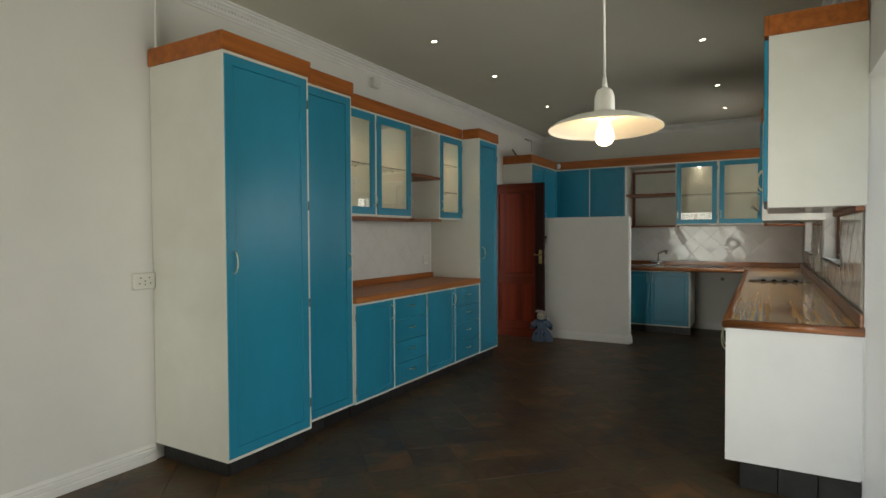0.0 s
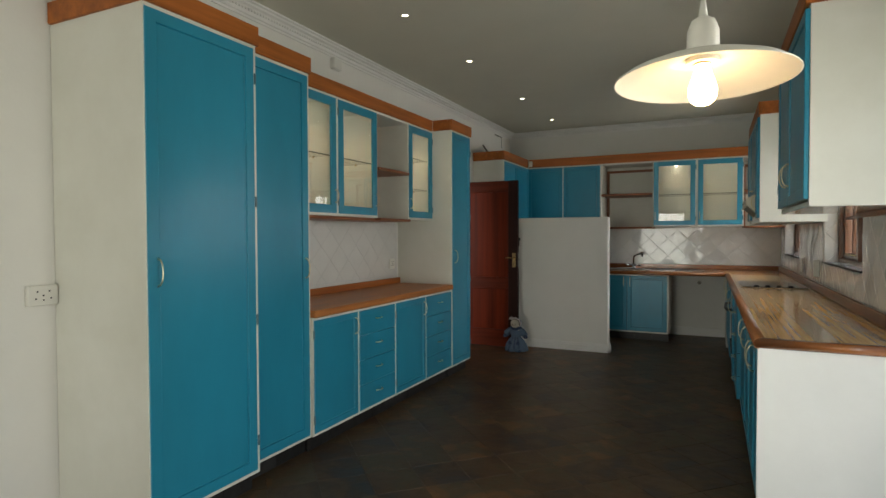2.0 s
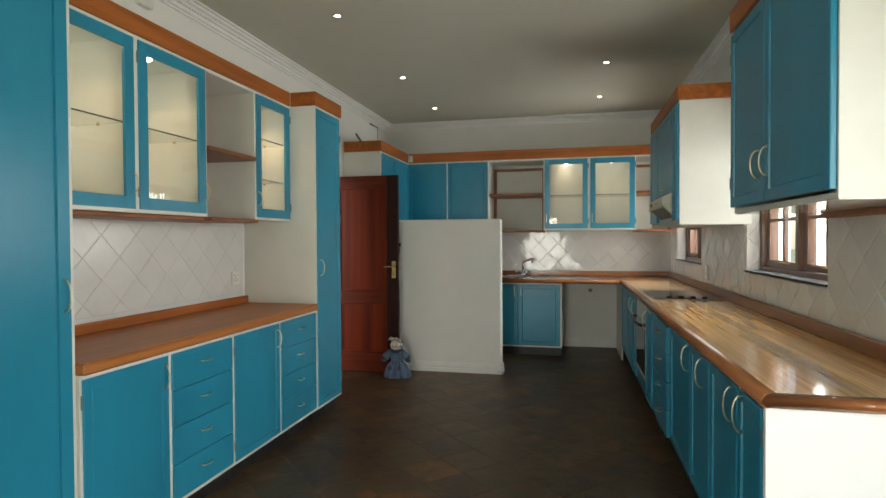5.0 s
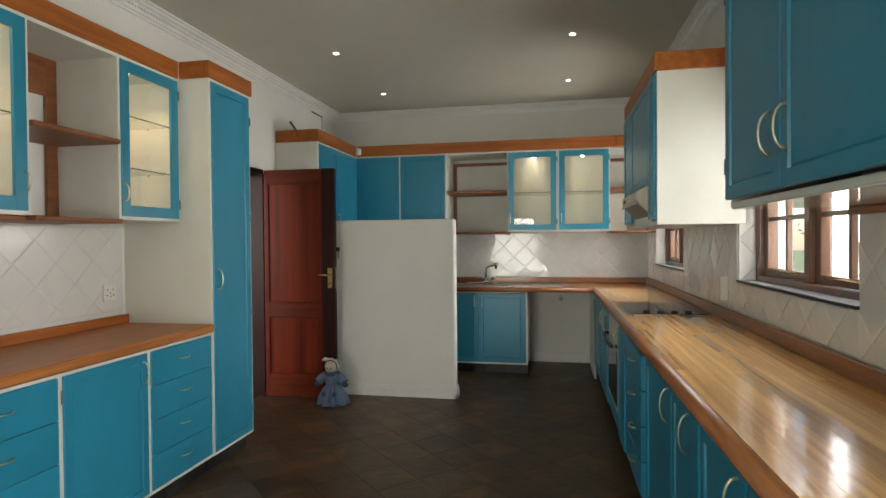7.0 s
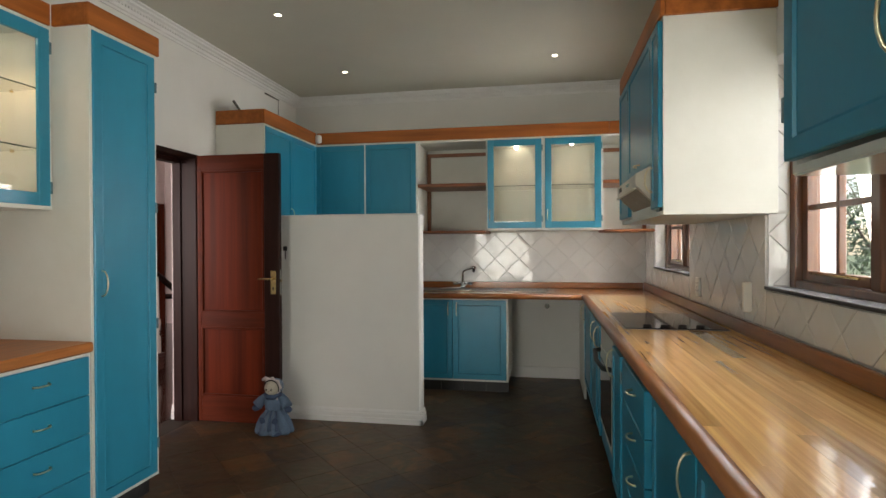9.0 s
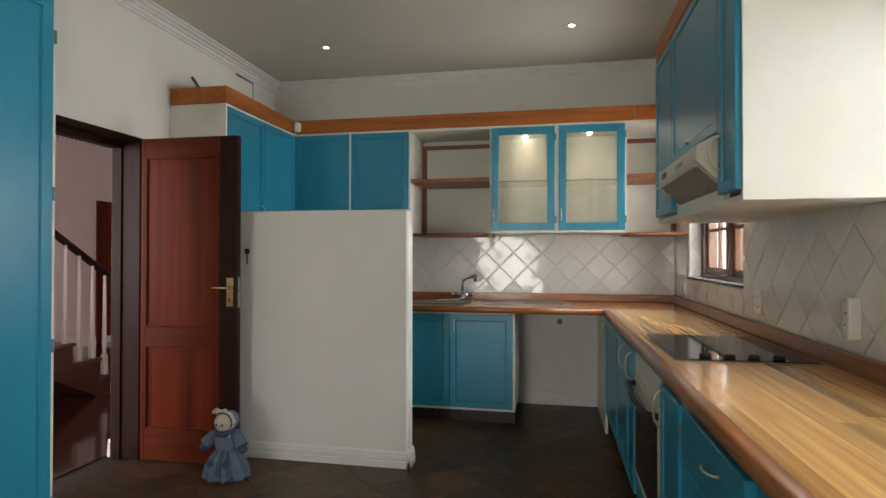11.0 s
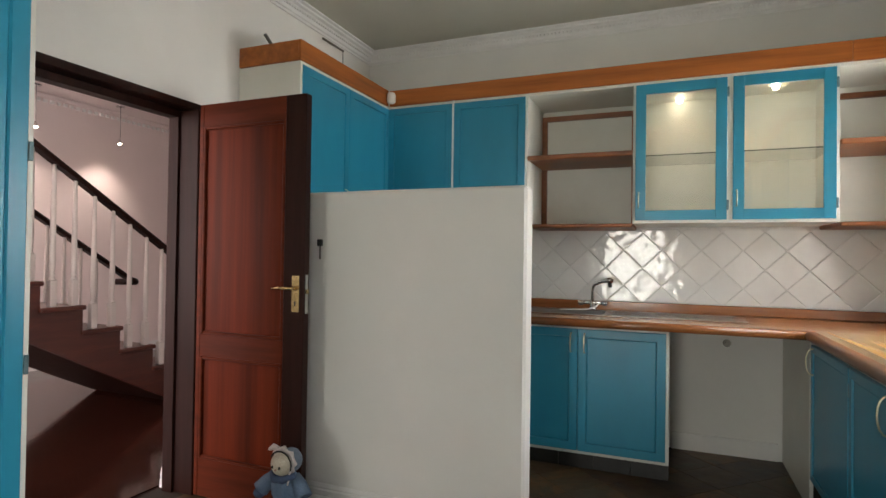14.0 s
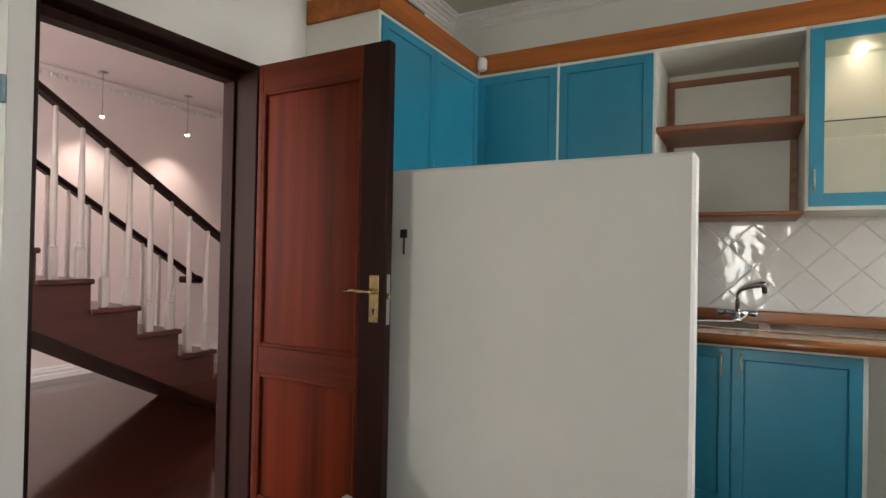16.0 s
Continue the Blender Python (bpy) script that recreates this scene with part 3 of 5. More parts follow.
for a, b, c, d in ((10.62, 10.72, 0, 2.05), (11.45, 11.55, 0, 2.05), (10.72, 11.45, 1.95, 2.05)):
    box(bm, HX, HX + 0.03, a, b, c, d, 0.004)
box(bm, HX, HX + 0.012, 10.72, 11.45, 0.0, 1.95)
solid("door_2", bm, MEDIUM, "closed brown wooden hall door in its frame", "door", kind="structure")

# staircase
SX0, SX1 = -5.62, -4.6
RISE, GO, NZ0, NY0 = 0.175, 0.287, 1.05, 6.985
stair = thing("staircase", (SX1, 8.7, 0), "mahogany staircase with white turned balusters and dark rails", "staircase")


def nose(k):
    return NY0 + GO * k, NZ0 - RISE * k


for k in range(-6, 6):
    ny, nz = nose(k)
    part("tread", B(SX0 - 0.02, SX1 + 0.03, ny - GO - 0.02, ny + 0.0, nz - 0.032, nz, bevel=0.008), STAIRWOOD, stair)
    part("riser", B(SX0, SX1, ny - 0.03, ny - 0.012, nz - RISE, nz - 0.032), STAIRWOOD, stair)
for xa, xb in ((SX1 - 0.03, SX1 + 0.004), (SX0 - 0.004, SX0 + 0.03)):
    bm = bmesh.new()
    for k in range(-6, 6):
        ny, nz = nose(k)
        ys_ = (ny - GO - 0.012, ny - 0.012)
        los = [max(0.0, 0.77 - 0.555 * (yy - 6.71)) for yy in ys_]
        q = [(ys_[0], nz - 0.032), (ys_[1], nz - 0.032), (ys_[1], los[1]), (ys_[0], los[0])]
        va = [bm.verts.new((xa, u, v)) for u, v in q]
        vb = [bm.verts.new((xb, u, v)) for u, v in q]
        for i in range(4):
            j = (i + 1) % 4
            bm.faces.new((va[i], va[j], vb[j], vb[i]))
        bm.faces.new(va)
        bm.faces.new(vb)
    bmesh.ops.remove_doubles(bm, verts=bm.verts, dist=0.001)
    part("string", bm, STAIRWOOD, stair, "cut mahogany side string")
q = [(nose(-6)[0], max(0.0, 0.74 - 0.555 * (nose(-6)[0] - 6.71))), (8.06, 0.002)]
bm = bmesh.new()
va = [bm.verts.new((SX0 + 0.03, a, b + 0.02)) for a, b in q] + [bm.verts.new((SX1 - 0.03, a, b + 0.02)) for a, b in reversed(q)]
bm.faces.new(va)
bmesh.ops.solidify(bm, geom=list(bm.faces), thickness=0.02)
part("soffit", bm, DARKWOOD, stair)


def baluster(x, y, z, top):
    h = top - z
    bm = bmesh.new()
    box(bm, x - 0.023, x + 0.023, y - 0.023, y + 0.023, z, z + 0.18, 0.005)
    lathe(bm, [(0.0215, 0.18), (0.0155, 0.196), (0.0125, 0.204), (0.0185, 0.212), (0.0185, 0.22), (0.013, 0.228), (0.0175, 0.25), (0.0195, 0.3), (0.017, h * 0.6), (0.0125, h)], (x, y, z), 10)
    return part("baluster", bm, BALUSTER, stair)


def rail_z(y):
    return 2.06 - 0.64 * (y - 6.70)


for k in range(-5, 6):
    ny, nz = nose(k)
    for x in (SX1 - 0.03, SX0 + 0.03):
        for f in (0.06, 0.205):
            y = ny - f
            if x < -5 and y > 8.3:
                continue
            baluster(x, y, nz, rail_z(y))
for x, yend in ((SX1 - 0.03, 8.75), (SX0 + 0.03, 8.42)):
    bm = bmesh.new()
    a, b = 5.2, yend
    pts = [(x, a, rail_z(a) + 0.03), (x, b, rail_z(b) + 0.03)]
    prof = [(-0.03, 0.0), (0.03, 0.0), (0.034, 0.018), (0.03, 0.04), (0.018, 0.052), (-0.018, 0.052), (-0.03, 0.04), (-0.034, 0.018)]
    ra = [bm.verts.new((x + u, a, rail_z(a) + v)) for u, v in prof]
    rb = [bm.verts.new((x + u, b, rail_z(b) + v)) for u, v in prof]
    for i in range(8):
        bm.faces.new((ra[i], ra[(i + 1) % 8], rb[(i + 1) % 8], rb[i]))
    bm.faces.new(ra)
    bm.faces.new(rb)
    tube(bm, [(x, b - 0.01, rail_z(b) + 0.026), (x, b + 0.05, rail_z(b) + 0.005), (x - 0.03, b + 0.08, rail_z(b)), (x - 0.12, b + 0.06, rail_z(b)), (x - 0.2, b + 0.0, rail_z(b))], [0.03, 0.032, 0.032, 0.032, 0.03], 10)
    part("handrail", bm, DARKWOOD, stair, "dark moulded handrail")

# hall spots on cords
for n, (lx, ly) in enumerate(((-6.65, 8.18), (-6.63, 9.08), (-6.64, 7.28))):
    lamp = thing("hanging_spot", (lx, ly, ZC), "small halogen spot on a thin cord from the hall ceiling", "lamp", "hall spots")
    part("canopy", lathe(bmesh.new(), [(0.045, 0), (0.045, -0.012), (0.02, -0.018)], (lx, ly, ZC), 16), CHROME, lamp)
    part("cord", tube(bmesh.new(), [(lx, ly, ZC - 0.015), (lx + 0.004, ly, ZC - 0.36)], 0.003, 6), STEEL, lamp)
    part("reflector", lathe(bmesh.new(), [(0.008, 0.03), (0.024, -0.02), (0.026, -0.025), (0.022, -0.02), (0.006, 0.02)], (lx, ly, 2.5), 14), CHROME, lamp)
    part("bulb", lathe(bmesh.new(), [(0.004, 0.01), (0.019, -0.008), (0.02, -0.02), (0.006, -0.032)], (lx, ly, 2.49), 12), SPOT, lamp)
    light = new("hall_spot_light", bpy.data.lights.new("hall_spot_light", 'SPOT'))
    light.data.energy, light.data.color, light.data.spot_size, light.data.spot_blend, light.data.shadow_soft_size = 11, (1, 0.82, 0.7), radians(105), 0.8, 0.03
    light.matrix_world = look((lx, ly, 2.44), (HX + 0.1, ly, 1.2))

# ---- west run: tall cupboards, dresser, wall cabinets ----
T = 0.018
TOPZ, BOT = 2.352, 0.10


def carcass(fr, parent, u0, u1, depth, w0, w1, shelves=(), back=True, front=0.0, open_front=False, material=None):
    """Side, top, bottom and back boards of a cabinet, whose front edges show round the doors."""
    m = material or CREAM
    part("side_panel", fr.box(bmesh.new(), u0, u0 + T, -depth, front, w0, w1, 0.001), m, parent)
    part("side_panel", fr.box(bmesh.new(), u1 - T, u1, -depth, front, w0, w1, 0.001), m, parent)
    part("top_panel", fr.box(bmesh.new(), u0 + T, u1 - T, -depth, front - 0.0005, w1 - T, w1), m, parent)
    part("bottom_panel", fr.box(bmesh.new(), u0 + T, u1 - T, -depth, front - 0.0005, w0, w0 + T), m, parent)
    if back:
        part("back_panel", fr.box(bmesh.new(), u0 + T, u1 - T, -depth, -depth + 0.012, w0 + T, w1 - T), m, parent)


def plinth(fr, parent, u0, u1, inset=0.05, high=BOT):
    """A slate-tiled kick board: separate tiles with thin joints."""
    n = max(1, round((u1 - u0) / 0.21))
    s = (u1 - u0) / n
    for k in range(n):
        part("plinth_tile", fr.box(bmesh.new(), u0 + k * s + 0.0015, u0 + (k + 1) * s - 0.0015, -inset - 0.012, -inset, 0.001, high - 0.002, 0.001), PLINTH, parent)


def pelmet(name, fr, u0, u1, d0, d1, z, label="orange-brown pine pelmet board", ends=(), high=0.1):
    bm = bmesh.new()
    fr.box(bm, u0, u1, d1 - 0.02, d1, z, z + high, 0.003)
    for side, depth in ends:
        u = u0 if side == 0 else u1
        fr.box(bm, u, u + (0.02 if side == 0 else -0.02), d1 - depth, d1 - 0.0205, z, z + high, 0.003)
    m = PELMET_Y if fr.axis == "x" else PELMET_X
    return solid(name, bm, m, label, "pelmet")


def door_set(fr, parent, u0, u1, w0, w1, d0=0.0, handle=None, hw=None, hinge_side=None, rail=0.062, long=0.11):
    d = panel_door(fr, parent, u0, u1, w0, w1, d0, rail=rail)
    if handle is not None:
        bow_handle(fr, d, handle, hw, long, d0=d0 + 0.02)
    if hinge_side is not None:
        for f in (0.07, 0.36, 0.64, 0.93) if w1 - w0 > 1.2 else (0.14, 0.86):
            hinge(fr, d, hinge_side, w0 + f * (w1 - w0), d0 + 0.014)
    return d


F1, F2, FB, FU = Front("x", -2.50, 1), Front("x", -2.58, 1), Front("x", -2.565, 1), Front("x", -2.76, 1)
G = 0.004
# tall cupboard, deepest
c = thing("tall_cupboard", (-2.8, 2.32, 0), "tall teal kitchen cupboard with cream side and white edging", "cupboard", "tall cupboards")
carcass(F1, c, 1.998, 2.645, 0.648, BOT, TOPZ)
door_set(F1, c, 1.998 + 0.006, 2.645 - T, BOT + T, TOPZ - T, -0.014, 2.05, 1.2, 2.645 - 0.009, 0.075, 0.12)
plinth(F1, c, 2.05, 2.64)
part("plinth_side", B(-3.13, -2.56, 2.038, 2.05, 0.001, BOT - 0.002), PLINTH, c)
c = thing("tall_cupboard", (-2.8, 2.91, 0), "tall narrow teal cupboard set slightly back beside the dresser", "cupboard", "tall cupboards")
carcass(F2, c, 2.647, 3.17, 0.568, BOT, TOPZ)
door_set(F2, c, 2.647 + T * 0.6, 3.17 - T, BOT + T, TOPZ - T, -0.012, 3.12, 1.16, None, 0.075, 0.12)
plinth(F2, c, 2.65, 3.17)
c = thing("tall_cupboard", (-2.8, 5.47, 0), "tall teal cupboard with cream side at the end of the dresser", "cupboard", "tall cupboards")
F3 = Front("x", -2.56, 1)
carcass(F3, c, 5.215, 5.665, 0.588, BOT, TOPZ)
door_set(F3, c, 5.215 + T, 5.665 - T, BOT + T, TOPZ - T, -0.012, 5.275, 1.155, 5.665 - 0.01, 0.07, 0.12)
plinth(F3, c, 5.22, 5.655)
pelmet("pelmet_board", F1, 1.983, 2.66, -0.65, 0.012, TOPZ, ends=((0, 0.655), (1, 0.1)))
pelmet("pelmet_board", F2, 2.661, 3.185, -0.57, 0.012, TOPZ, ends=((1, 0.2),))
pelmet("pelmet_board", FU, 3.186, 5.201, -0.3, 0.012, TOPZ)
pelmet("pelmet_board", F3, 5.202, 5.68, -0.57, 0.012, TOPZ, ends=((0, 0.2),))

# dresser base units
splits = (3.17, 3.665, 4.17, 4.685, 5.214)
CT = 0.845
for k in range(4):
    a, b = splits[k], splits[k + 1]
    drawers = k % 2 == 1
    c = thing("drawer_unit" if drawers else "base_cabinet", (-2.85, (a + b) / 2, 0), "teal base unit with four drawers and brass pulls" if drawers else "teal base cabinet with one framed door", "drawers" if drawers else "cabinet", "dresser base units")
    carcass(FB, c, a, b, 0.56, BOT, CT)
    plinth(FB, c, a, b)
    if drawers:
        h = (CT - T - BOT - T) / 4
        for j in range(4):
            w0 = BOT + T + j * h
            bm = bmesh.new()
            FB.box(bm, a + 0.012, b - 0.012, -0.012, 0.008, w0 + 0.0015, w0 + h - 0.0015, 0.003)
            d = part("drawer_front", bm, BLUE, c)
            bow_handle(FB, d, (a + b) / 2, w0 + h * 0.58, 0.075, 0.024, 0.008, flat=True)
    else:
        d = panel_door(FB, c, a + 0.012, b - 0.012, BOT + T, CT - T, -0.012, rail=0.055)
        bow_handle(FB, d, b - 0.045, CT - 0.11, 0.11, d0=0.008)
        for f in (0.14, 0.86):
            hinge(FB, d, a + 0.008, BOT + f * (CT - BOT), 0.002)
wt = thing("worktop", (-2.85, 4.18, CT), "orange-brown varnished wooden dresser worktop", "worktop")
part("board", B(-3.148, -2.54, 3.172, 5.213, CT, 0.892, bevel=0.008), LEFTTOP, wt)
part("upstand", B(-3.14, -3.118, 3.172, 5.213, 0.892, 0.945, bevel=0.003), PELMET_Y, wt, "low wooden upstand against the wall")

# wall cabinets over the dresser
UB, UT = 1.50, TOPZ
for a, b in ((3.172, 3.70), (3.70, 4.235), (4.735, 5.213)):
    c = thing("glazed_wall_cabinet", (-2.95, (a + b) / 2, UB), "teal glazed wall cabinet with glass shelf and lit cream inside", "wall cabinet", "dresser wall cabinets")
    carcass(FU, c, a, b, 0.385, UB, UT)
    d = glass_door(FU, c, a + 0.015, b - 0.015, UB + T, UT - T, -0.012)
    near = b - 0.03 if a < 4.5 else a + 0.03
    bow_handle(FU, d, near, UB + 0.14, 0.09, 0.028, 0.008)
    for f in (0.12, 0.88):
        hinge(FU, d, a + 0.01 if a < 4.5 else b - 0.01, UB + f * (UT - UB), 0.002)
    for z in (1.78, 2.06) if a > 4.5 else (1.93,):
        gs = bmesh.new()
        FU.box(gs, a + T + 0.002, b - T - 0.002, -0.36, -0.0525, z, z + 0.006)
        gs_ob = part("glass_shelf", gs, SHELFGLASS, c, "thin glass shelf")
        gs_ob.visible_shadow = False
        part("shelf_edge", FU.box(bmesh.new(), a + T + 0.002, b - T - 0.002, -0.052, -0.05, z, z + 0.006), SHELFEDGE, gs_ob, "dark green glass edge")
        for u in (a + T + 0.006, b - T - 0.006):
            part("shelf_peg", FU.box(bmesh.new(), u - 0.006, u + 0.006, -0.2, -0.19, z - 0.008, z - 0.0005), BRASS, c)
    part("cabinet_spot", lathe(bmesh.new(), [(0.028, -0.001), (0.028, -0.008), (0.018, -0.012)], FU.pt((a + b) / 2, -0.17, UT - T), 12), SPOT, c, "small lit cabinet spot")
    lo = new("cabinet_light", bpy.data.lights.new("cabinet_light", 'SPOT'))
    lo.data.energy, lo.data.color, lo.data.spot_size, lo.data.spot_blend, lo.data.shadow_soft_size = 1.9, (1, 0.68, 0.36), radians(130), 0.7, 0.015
    lo.matrix_world = look(FU.pt((a + b) / 2, -0.17, UT - T - 0.02), FU.pt((a + b) / 2, -0.19, UB))
c = thing("open_shelf_unit", (-2.95, 4.49, UB), "open shelf niche with brown pine shelves", "shelf")
part("top_panel", FU.box(bmesh.new(), 4.236, 4.734, -0.385, 0, UT - T, UT), CREAM, c)
part("shelf", FU.box(bmesh.new(), 4.237, 4.733, -0.37, 0.02, 1.885, 1.91, 0.006), SHELF, c)
part("shelf", FU.box(bmesh.new(), 4.237, 4.733, -0.37, 0.03, UB - 0.022, UB, 0.006), SHELF, c)
part("back_batten", FU.box(bmesh.new(), 4.237, 4.30, -0.384, -0.366, UB, UT - T), SHELF, c)
part("back_batten", FU.box(bmesh.new(), 4.67, 4.733, -0.384, -0.366, UB, UT - T), SHELF, c)
part("back_batten", FU.box(bmesh.new(), 4.301, 4.669, -0.384, -0.366, 2.14, UT - T), SHELF, c)
solid("batten", FU.box(bmesh.new(), 3.172, 4.236, -0.36, -0.02, UB - 0.024, UB - 0.002, 0.004), SHELF, "brown pine batten under the wall cabinets", "shelf")
# double socket on the tiled niche and the wall


def socket(name, fr, u, w, wide=0.085, high=0.085, label="white double wall socket", deep=0.012):
    s = thing(name, fr.pt(u, 0, w), label, "socket")
    part("face_plate", fr.box(bmesh.new(), u - wide / 2, u + wide / 2, 0.0005, deep, w - high / 2, w + high / 2, 0.004), WHITEPLASTIC, s)
    for a, b in ((-0.2, 0.2), (0.2, 0.2), (-0.25, -0.15), (0, -0.22), (0.25, -0.15), (0, 0.0)):
        part("pin_hole", tube(bmesh.new(), [fr.pt(u + a * wide, deep - 0.001, w + b * high), fr.pt(u + a * wide, deep + 0.0008, w + b * high)], 0.0045, 8), SOCKETDARK, s)
    return s


FW = Front("x", XL, 1)
socket("wall_socket", FW, 1.93, 1.085, 0.13, 0.095, "white double socket on the plain wall", 0.03)
socket("wall_socket", Front("x", XL + 0.006, 1), 5.08, 1.085, 0.1, 0.1, "white socket on the dresser tiles")
bx = thing("alarm_sensor", (XL, 4.2, 2.73), "small white alarm sensor box high on the wall", "sensor")
part("cover", FW.box(bmesh.new(), 4.14, 4.245, 0.0005, 0.05, 2.715, 2.81, 0.008), WHITEPLASTIC, bx)
solid("cable_conduit", B(XL + 0.0005, XL + 0.022, 2.03, 2.055, TOPZ + 0.0, ZC - 0.086, bevel=0.003), WALL, "thin white painted cable cover running up the wall", "conduit")

# ---- north-west corner wall cabinets ----
FC = Front("x", -2.72, 1)
FN = Front("y", 8.17, -1)
c = thing("corner_wall_cabinet", (-2.95, 7.65, 1.5), "teal corner wall cabinet with two doors and cream side", "wall cabinet", "corner wall cabinets")
carcass(FC, c, 7.14, 8.17, 0.428, 1.48, 2.315)
door_set(FC, c, 7.14 + T, 7.64, 1.48 + T, 2.315 - T, -0.012, 7.60, 1.60)
door_set(FC, c, 7.643, 8.165, 1.48 + T, 2.315 - T, -0.012)
c = thing("wall_cabinet", (-2.2, 8.4, 1.5), "teal two-door wall cabinet on the end wall", "wall cabinet", "corner wall cabinets")
carcass(FN, c, -2.718, -1.712, 0.468, 1.48, 2.315)
door_set(FN, c, -2.716, -2.222, 1.48 + T, 2.315 - T, -0.012)
door_set(FN, c, -2.21, -1.712 + T * 0.5 - 0.01, 1.48 + T, 2.315 - T, -0.012, hinge_side=-2.216)
part("edge_strip", FN.box(bmesh.new(), -2.222, -2.21, -0.012, 0.011, 1.48, 2.315), TRIM, c)
pelmet("pelmet_board", FC, 7.125, 8.150, -0.42, 0.012, 2.316, ends=((0, 0.43),), high=0.112)
pelmet("pelmet_board", FN, -2.705, 0.06, -0.4, 0.012, 2.316, high=0.112)
pelmet("pelmet_board", FN, 0.062, 0.44, -0.4, 0.013, 2.316, "darker brown pine pelmet end piece", high=0.112)
pir = thing("motion_sensor", (-2.68, 8.14, 2.33), "small white motion sensor in the cabinet corner", "sensor")
part("cover", lathe(bmesh.new(), [(0.02, 0), (0.03, 0.01), (0.031, 0.06), (0.024, 0.075)], (-2.672, 8.122, 2.325), 12), WHITEPLASTIC, pir)
# bits lying on the cupboards
rod = thing("black_tube", (-2.95, 7.3, 2.33), "short dark metal tube leaning on top of the cabinet", "tube")
part("tube_body", tube(bmesh.new(), [(-2.93, 7.26, 2.36), (-3.035, 7.22, 2.53)], 0.011, 10), DARKMETAL, rod)
br = thing("wall_bracket", (XL, 8.08, 2.78), "thin dark metal rod with a hanging wire under the cornice", "bracket")
part("arm", tube(bmesh.new(), [(XL + 0.012, 7.95, 2.79), (XL + 0.014, 8.215, 2.79)], 0.008, 8), DARKMETAL, br)
part("wire", tube(bmesh.new(), [(XL + 0.014, 8.21, 2.786), (XL + 0.014, 8.212, 2.64)], 0.003, 6), DARKMETAL, br)

# open shelves and glazed cabinets over the sink
SB, STP = 1.462, 2.315


def open_shelves(u0, u1, label):
    c = thing("open_shelf_unit", ((u0 + u1) / 2, 8.4, SB), label, "shelf", "sink shelves")
    part("top_panel", FN.box(bmesh.new(), u0, u1, -0.468, 0, STP - T, STP), CREAM, c)
    part("shelf", FN.box(bmesh.new(), u0, u1, -0.45, 0.02, 1.875, 1.905, 0.006), SHELF, c)
    part("shelf", FN.box(bmesh.new(), u0, u1, -0.45, 0.015, SB - 0.022, SB, 0.006), SHELF, c)
    part("back_panel", FN.box(bmesh.new(), u0, u1, -0.468, -0.458, SB, STP - T), CREAM, c)
    for a, b, q, r in ((u0, u1, 2.225, 2.258), (u0, u0 + 0.035, SB, 2.2245), (u1 - 0.035, u1, SB, 2.2245)):
        part("back_batten", FN.box(bmesh.new(), a, b, -0.4575, -0.43, q, r), SHELF, c)
    return c


open_shelves(-1.694, -1.046, "open shelf niche with brown pine shelves above the sink")
solid("cabinet_side", FN.box(bmesh.new(), -1.711, -1.695, -0.468, 0.001, SB, STP, 0.001), CREAM, "cream painted cabinet side beside the shelves", "panel")
open_shelves(0.007, 0.447, "open pine shelves in the corner above the worktop")
for a, b in ((-1.045, -0.52), (-0.52, 0.006)):
    c = thing("glazed_wall_cabinet", ((a + b) / 2, 8.4, SB), "bright teal glazed wall cabinet with lit cream inside", "wall cabinet", "sink glazed cabinets")
    carcass(FN, c, a, b, 0.468, SB, STP)
    d = glass_door(FN, c, a + 0.015, b - 0.015, SB + T, STP - T, -0.012)
    bow_handle(FN, d, a + 0.035, SB + 0.14, 0.09, 0.026, 0.008)
    for f in (0.12, 0.88):
        hinge(FN, d, b - 0.01, SB + f * (STP - SB), 0.002)
    sd = -0.37 if a < -1 else -0.25
    gs_ob = part("glass_shelf", FN.box(bmesh.new(), a + T + 0.002, b - T - 0.002, -0.44, -0.0425, 1.872, 1.878), SHELFGLASS, c, "thin glass shelf")
    gs_ob.visible_shadow = False
    part("shelf_edge", FN.box(bmesh.new(), a + T + 0.002, b - T - 0.002, -0.042, -0.04, 1.872, 1.878), SHELFEDGE, gs_ob, "dark green glass edge")
    part("cabinet_spot", lathe(bmesh.new(), [(0.022, -0.001), (0.022, -0.008), (0.014, -0.03)], FN.pt((a + b) / 2, sd, STP - T), 12), SPOT, c, "small lit cabinet spot")
    lo = new("cabinet_light", bpy.data.lights.new("cabinet_light", 'SPOT'))
    lo.data.energy, lo.data.color, lo.data.spot_size, lo.data.spot_blend, lo.data.shadow_soft_size = 1.9, (1, 0.68, 0.36), radians(118), 0.35, 0.01
    lo.matrix_world = look(FN.pt((a + b) / 2, sd, STP - T - 0.03), FN.pt((a + b) / 2, sd - 0.03, SB))

# ---- sink unit and recess ----
FS = Front("y", 7.97, -1)
CB = 0.85
c = thing("sink_cabinet", (-1.33, 8.3, 0), "teal two-door sink cabinet with white edging", "cabinet")
carcass(FS, c, -1.86, -0.83, 0.6, BOT, CB)
door_set(FS, c, -1.86 + T, -1.332, BOT + T, CB - T, -0.012, -1.37, CB - 0.10, rail=0.065)
door_set(FS, c, -1.329, -0.83 - T, BOT + T, CB - T, -0.012, -1.292, CB - 0.10, rail=0.065)
plinth(FS, c, -1.86, -0.83)
solid("baseboard_recess", Front("y", YB, -1).box(bmesh.new(), -0.814, -0.2, 0.0005, 0.015, 0, 0.11, 0.003), SKIRT, "white skirting in the appliance recess", "skirting", kind="structure")
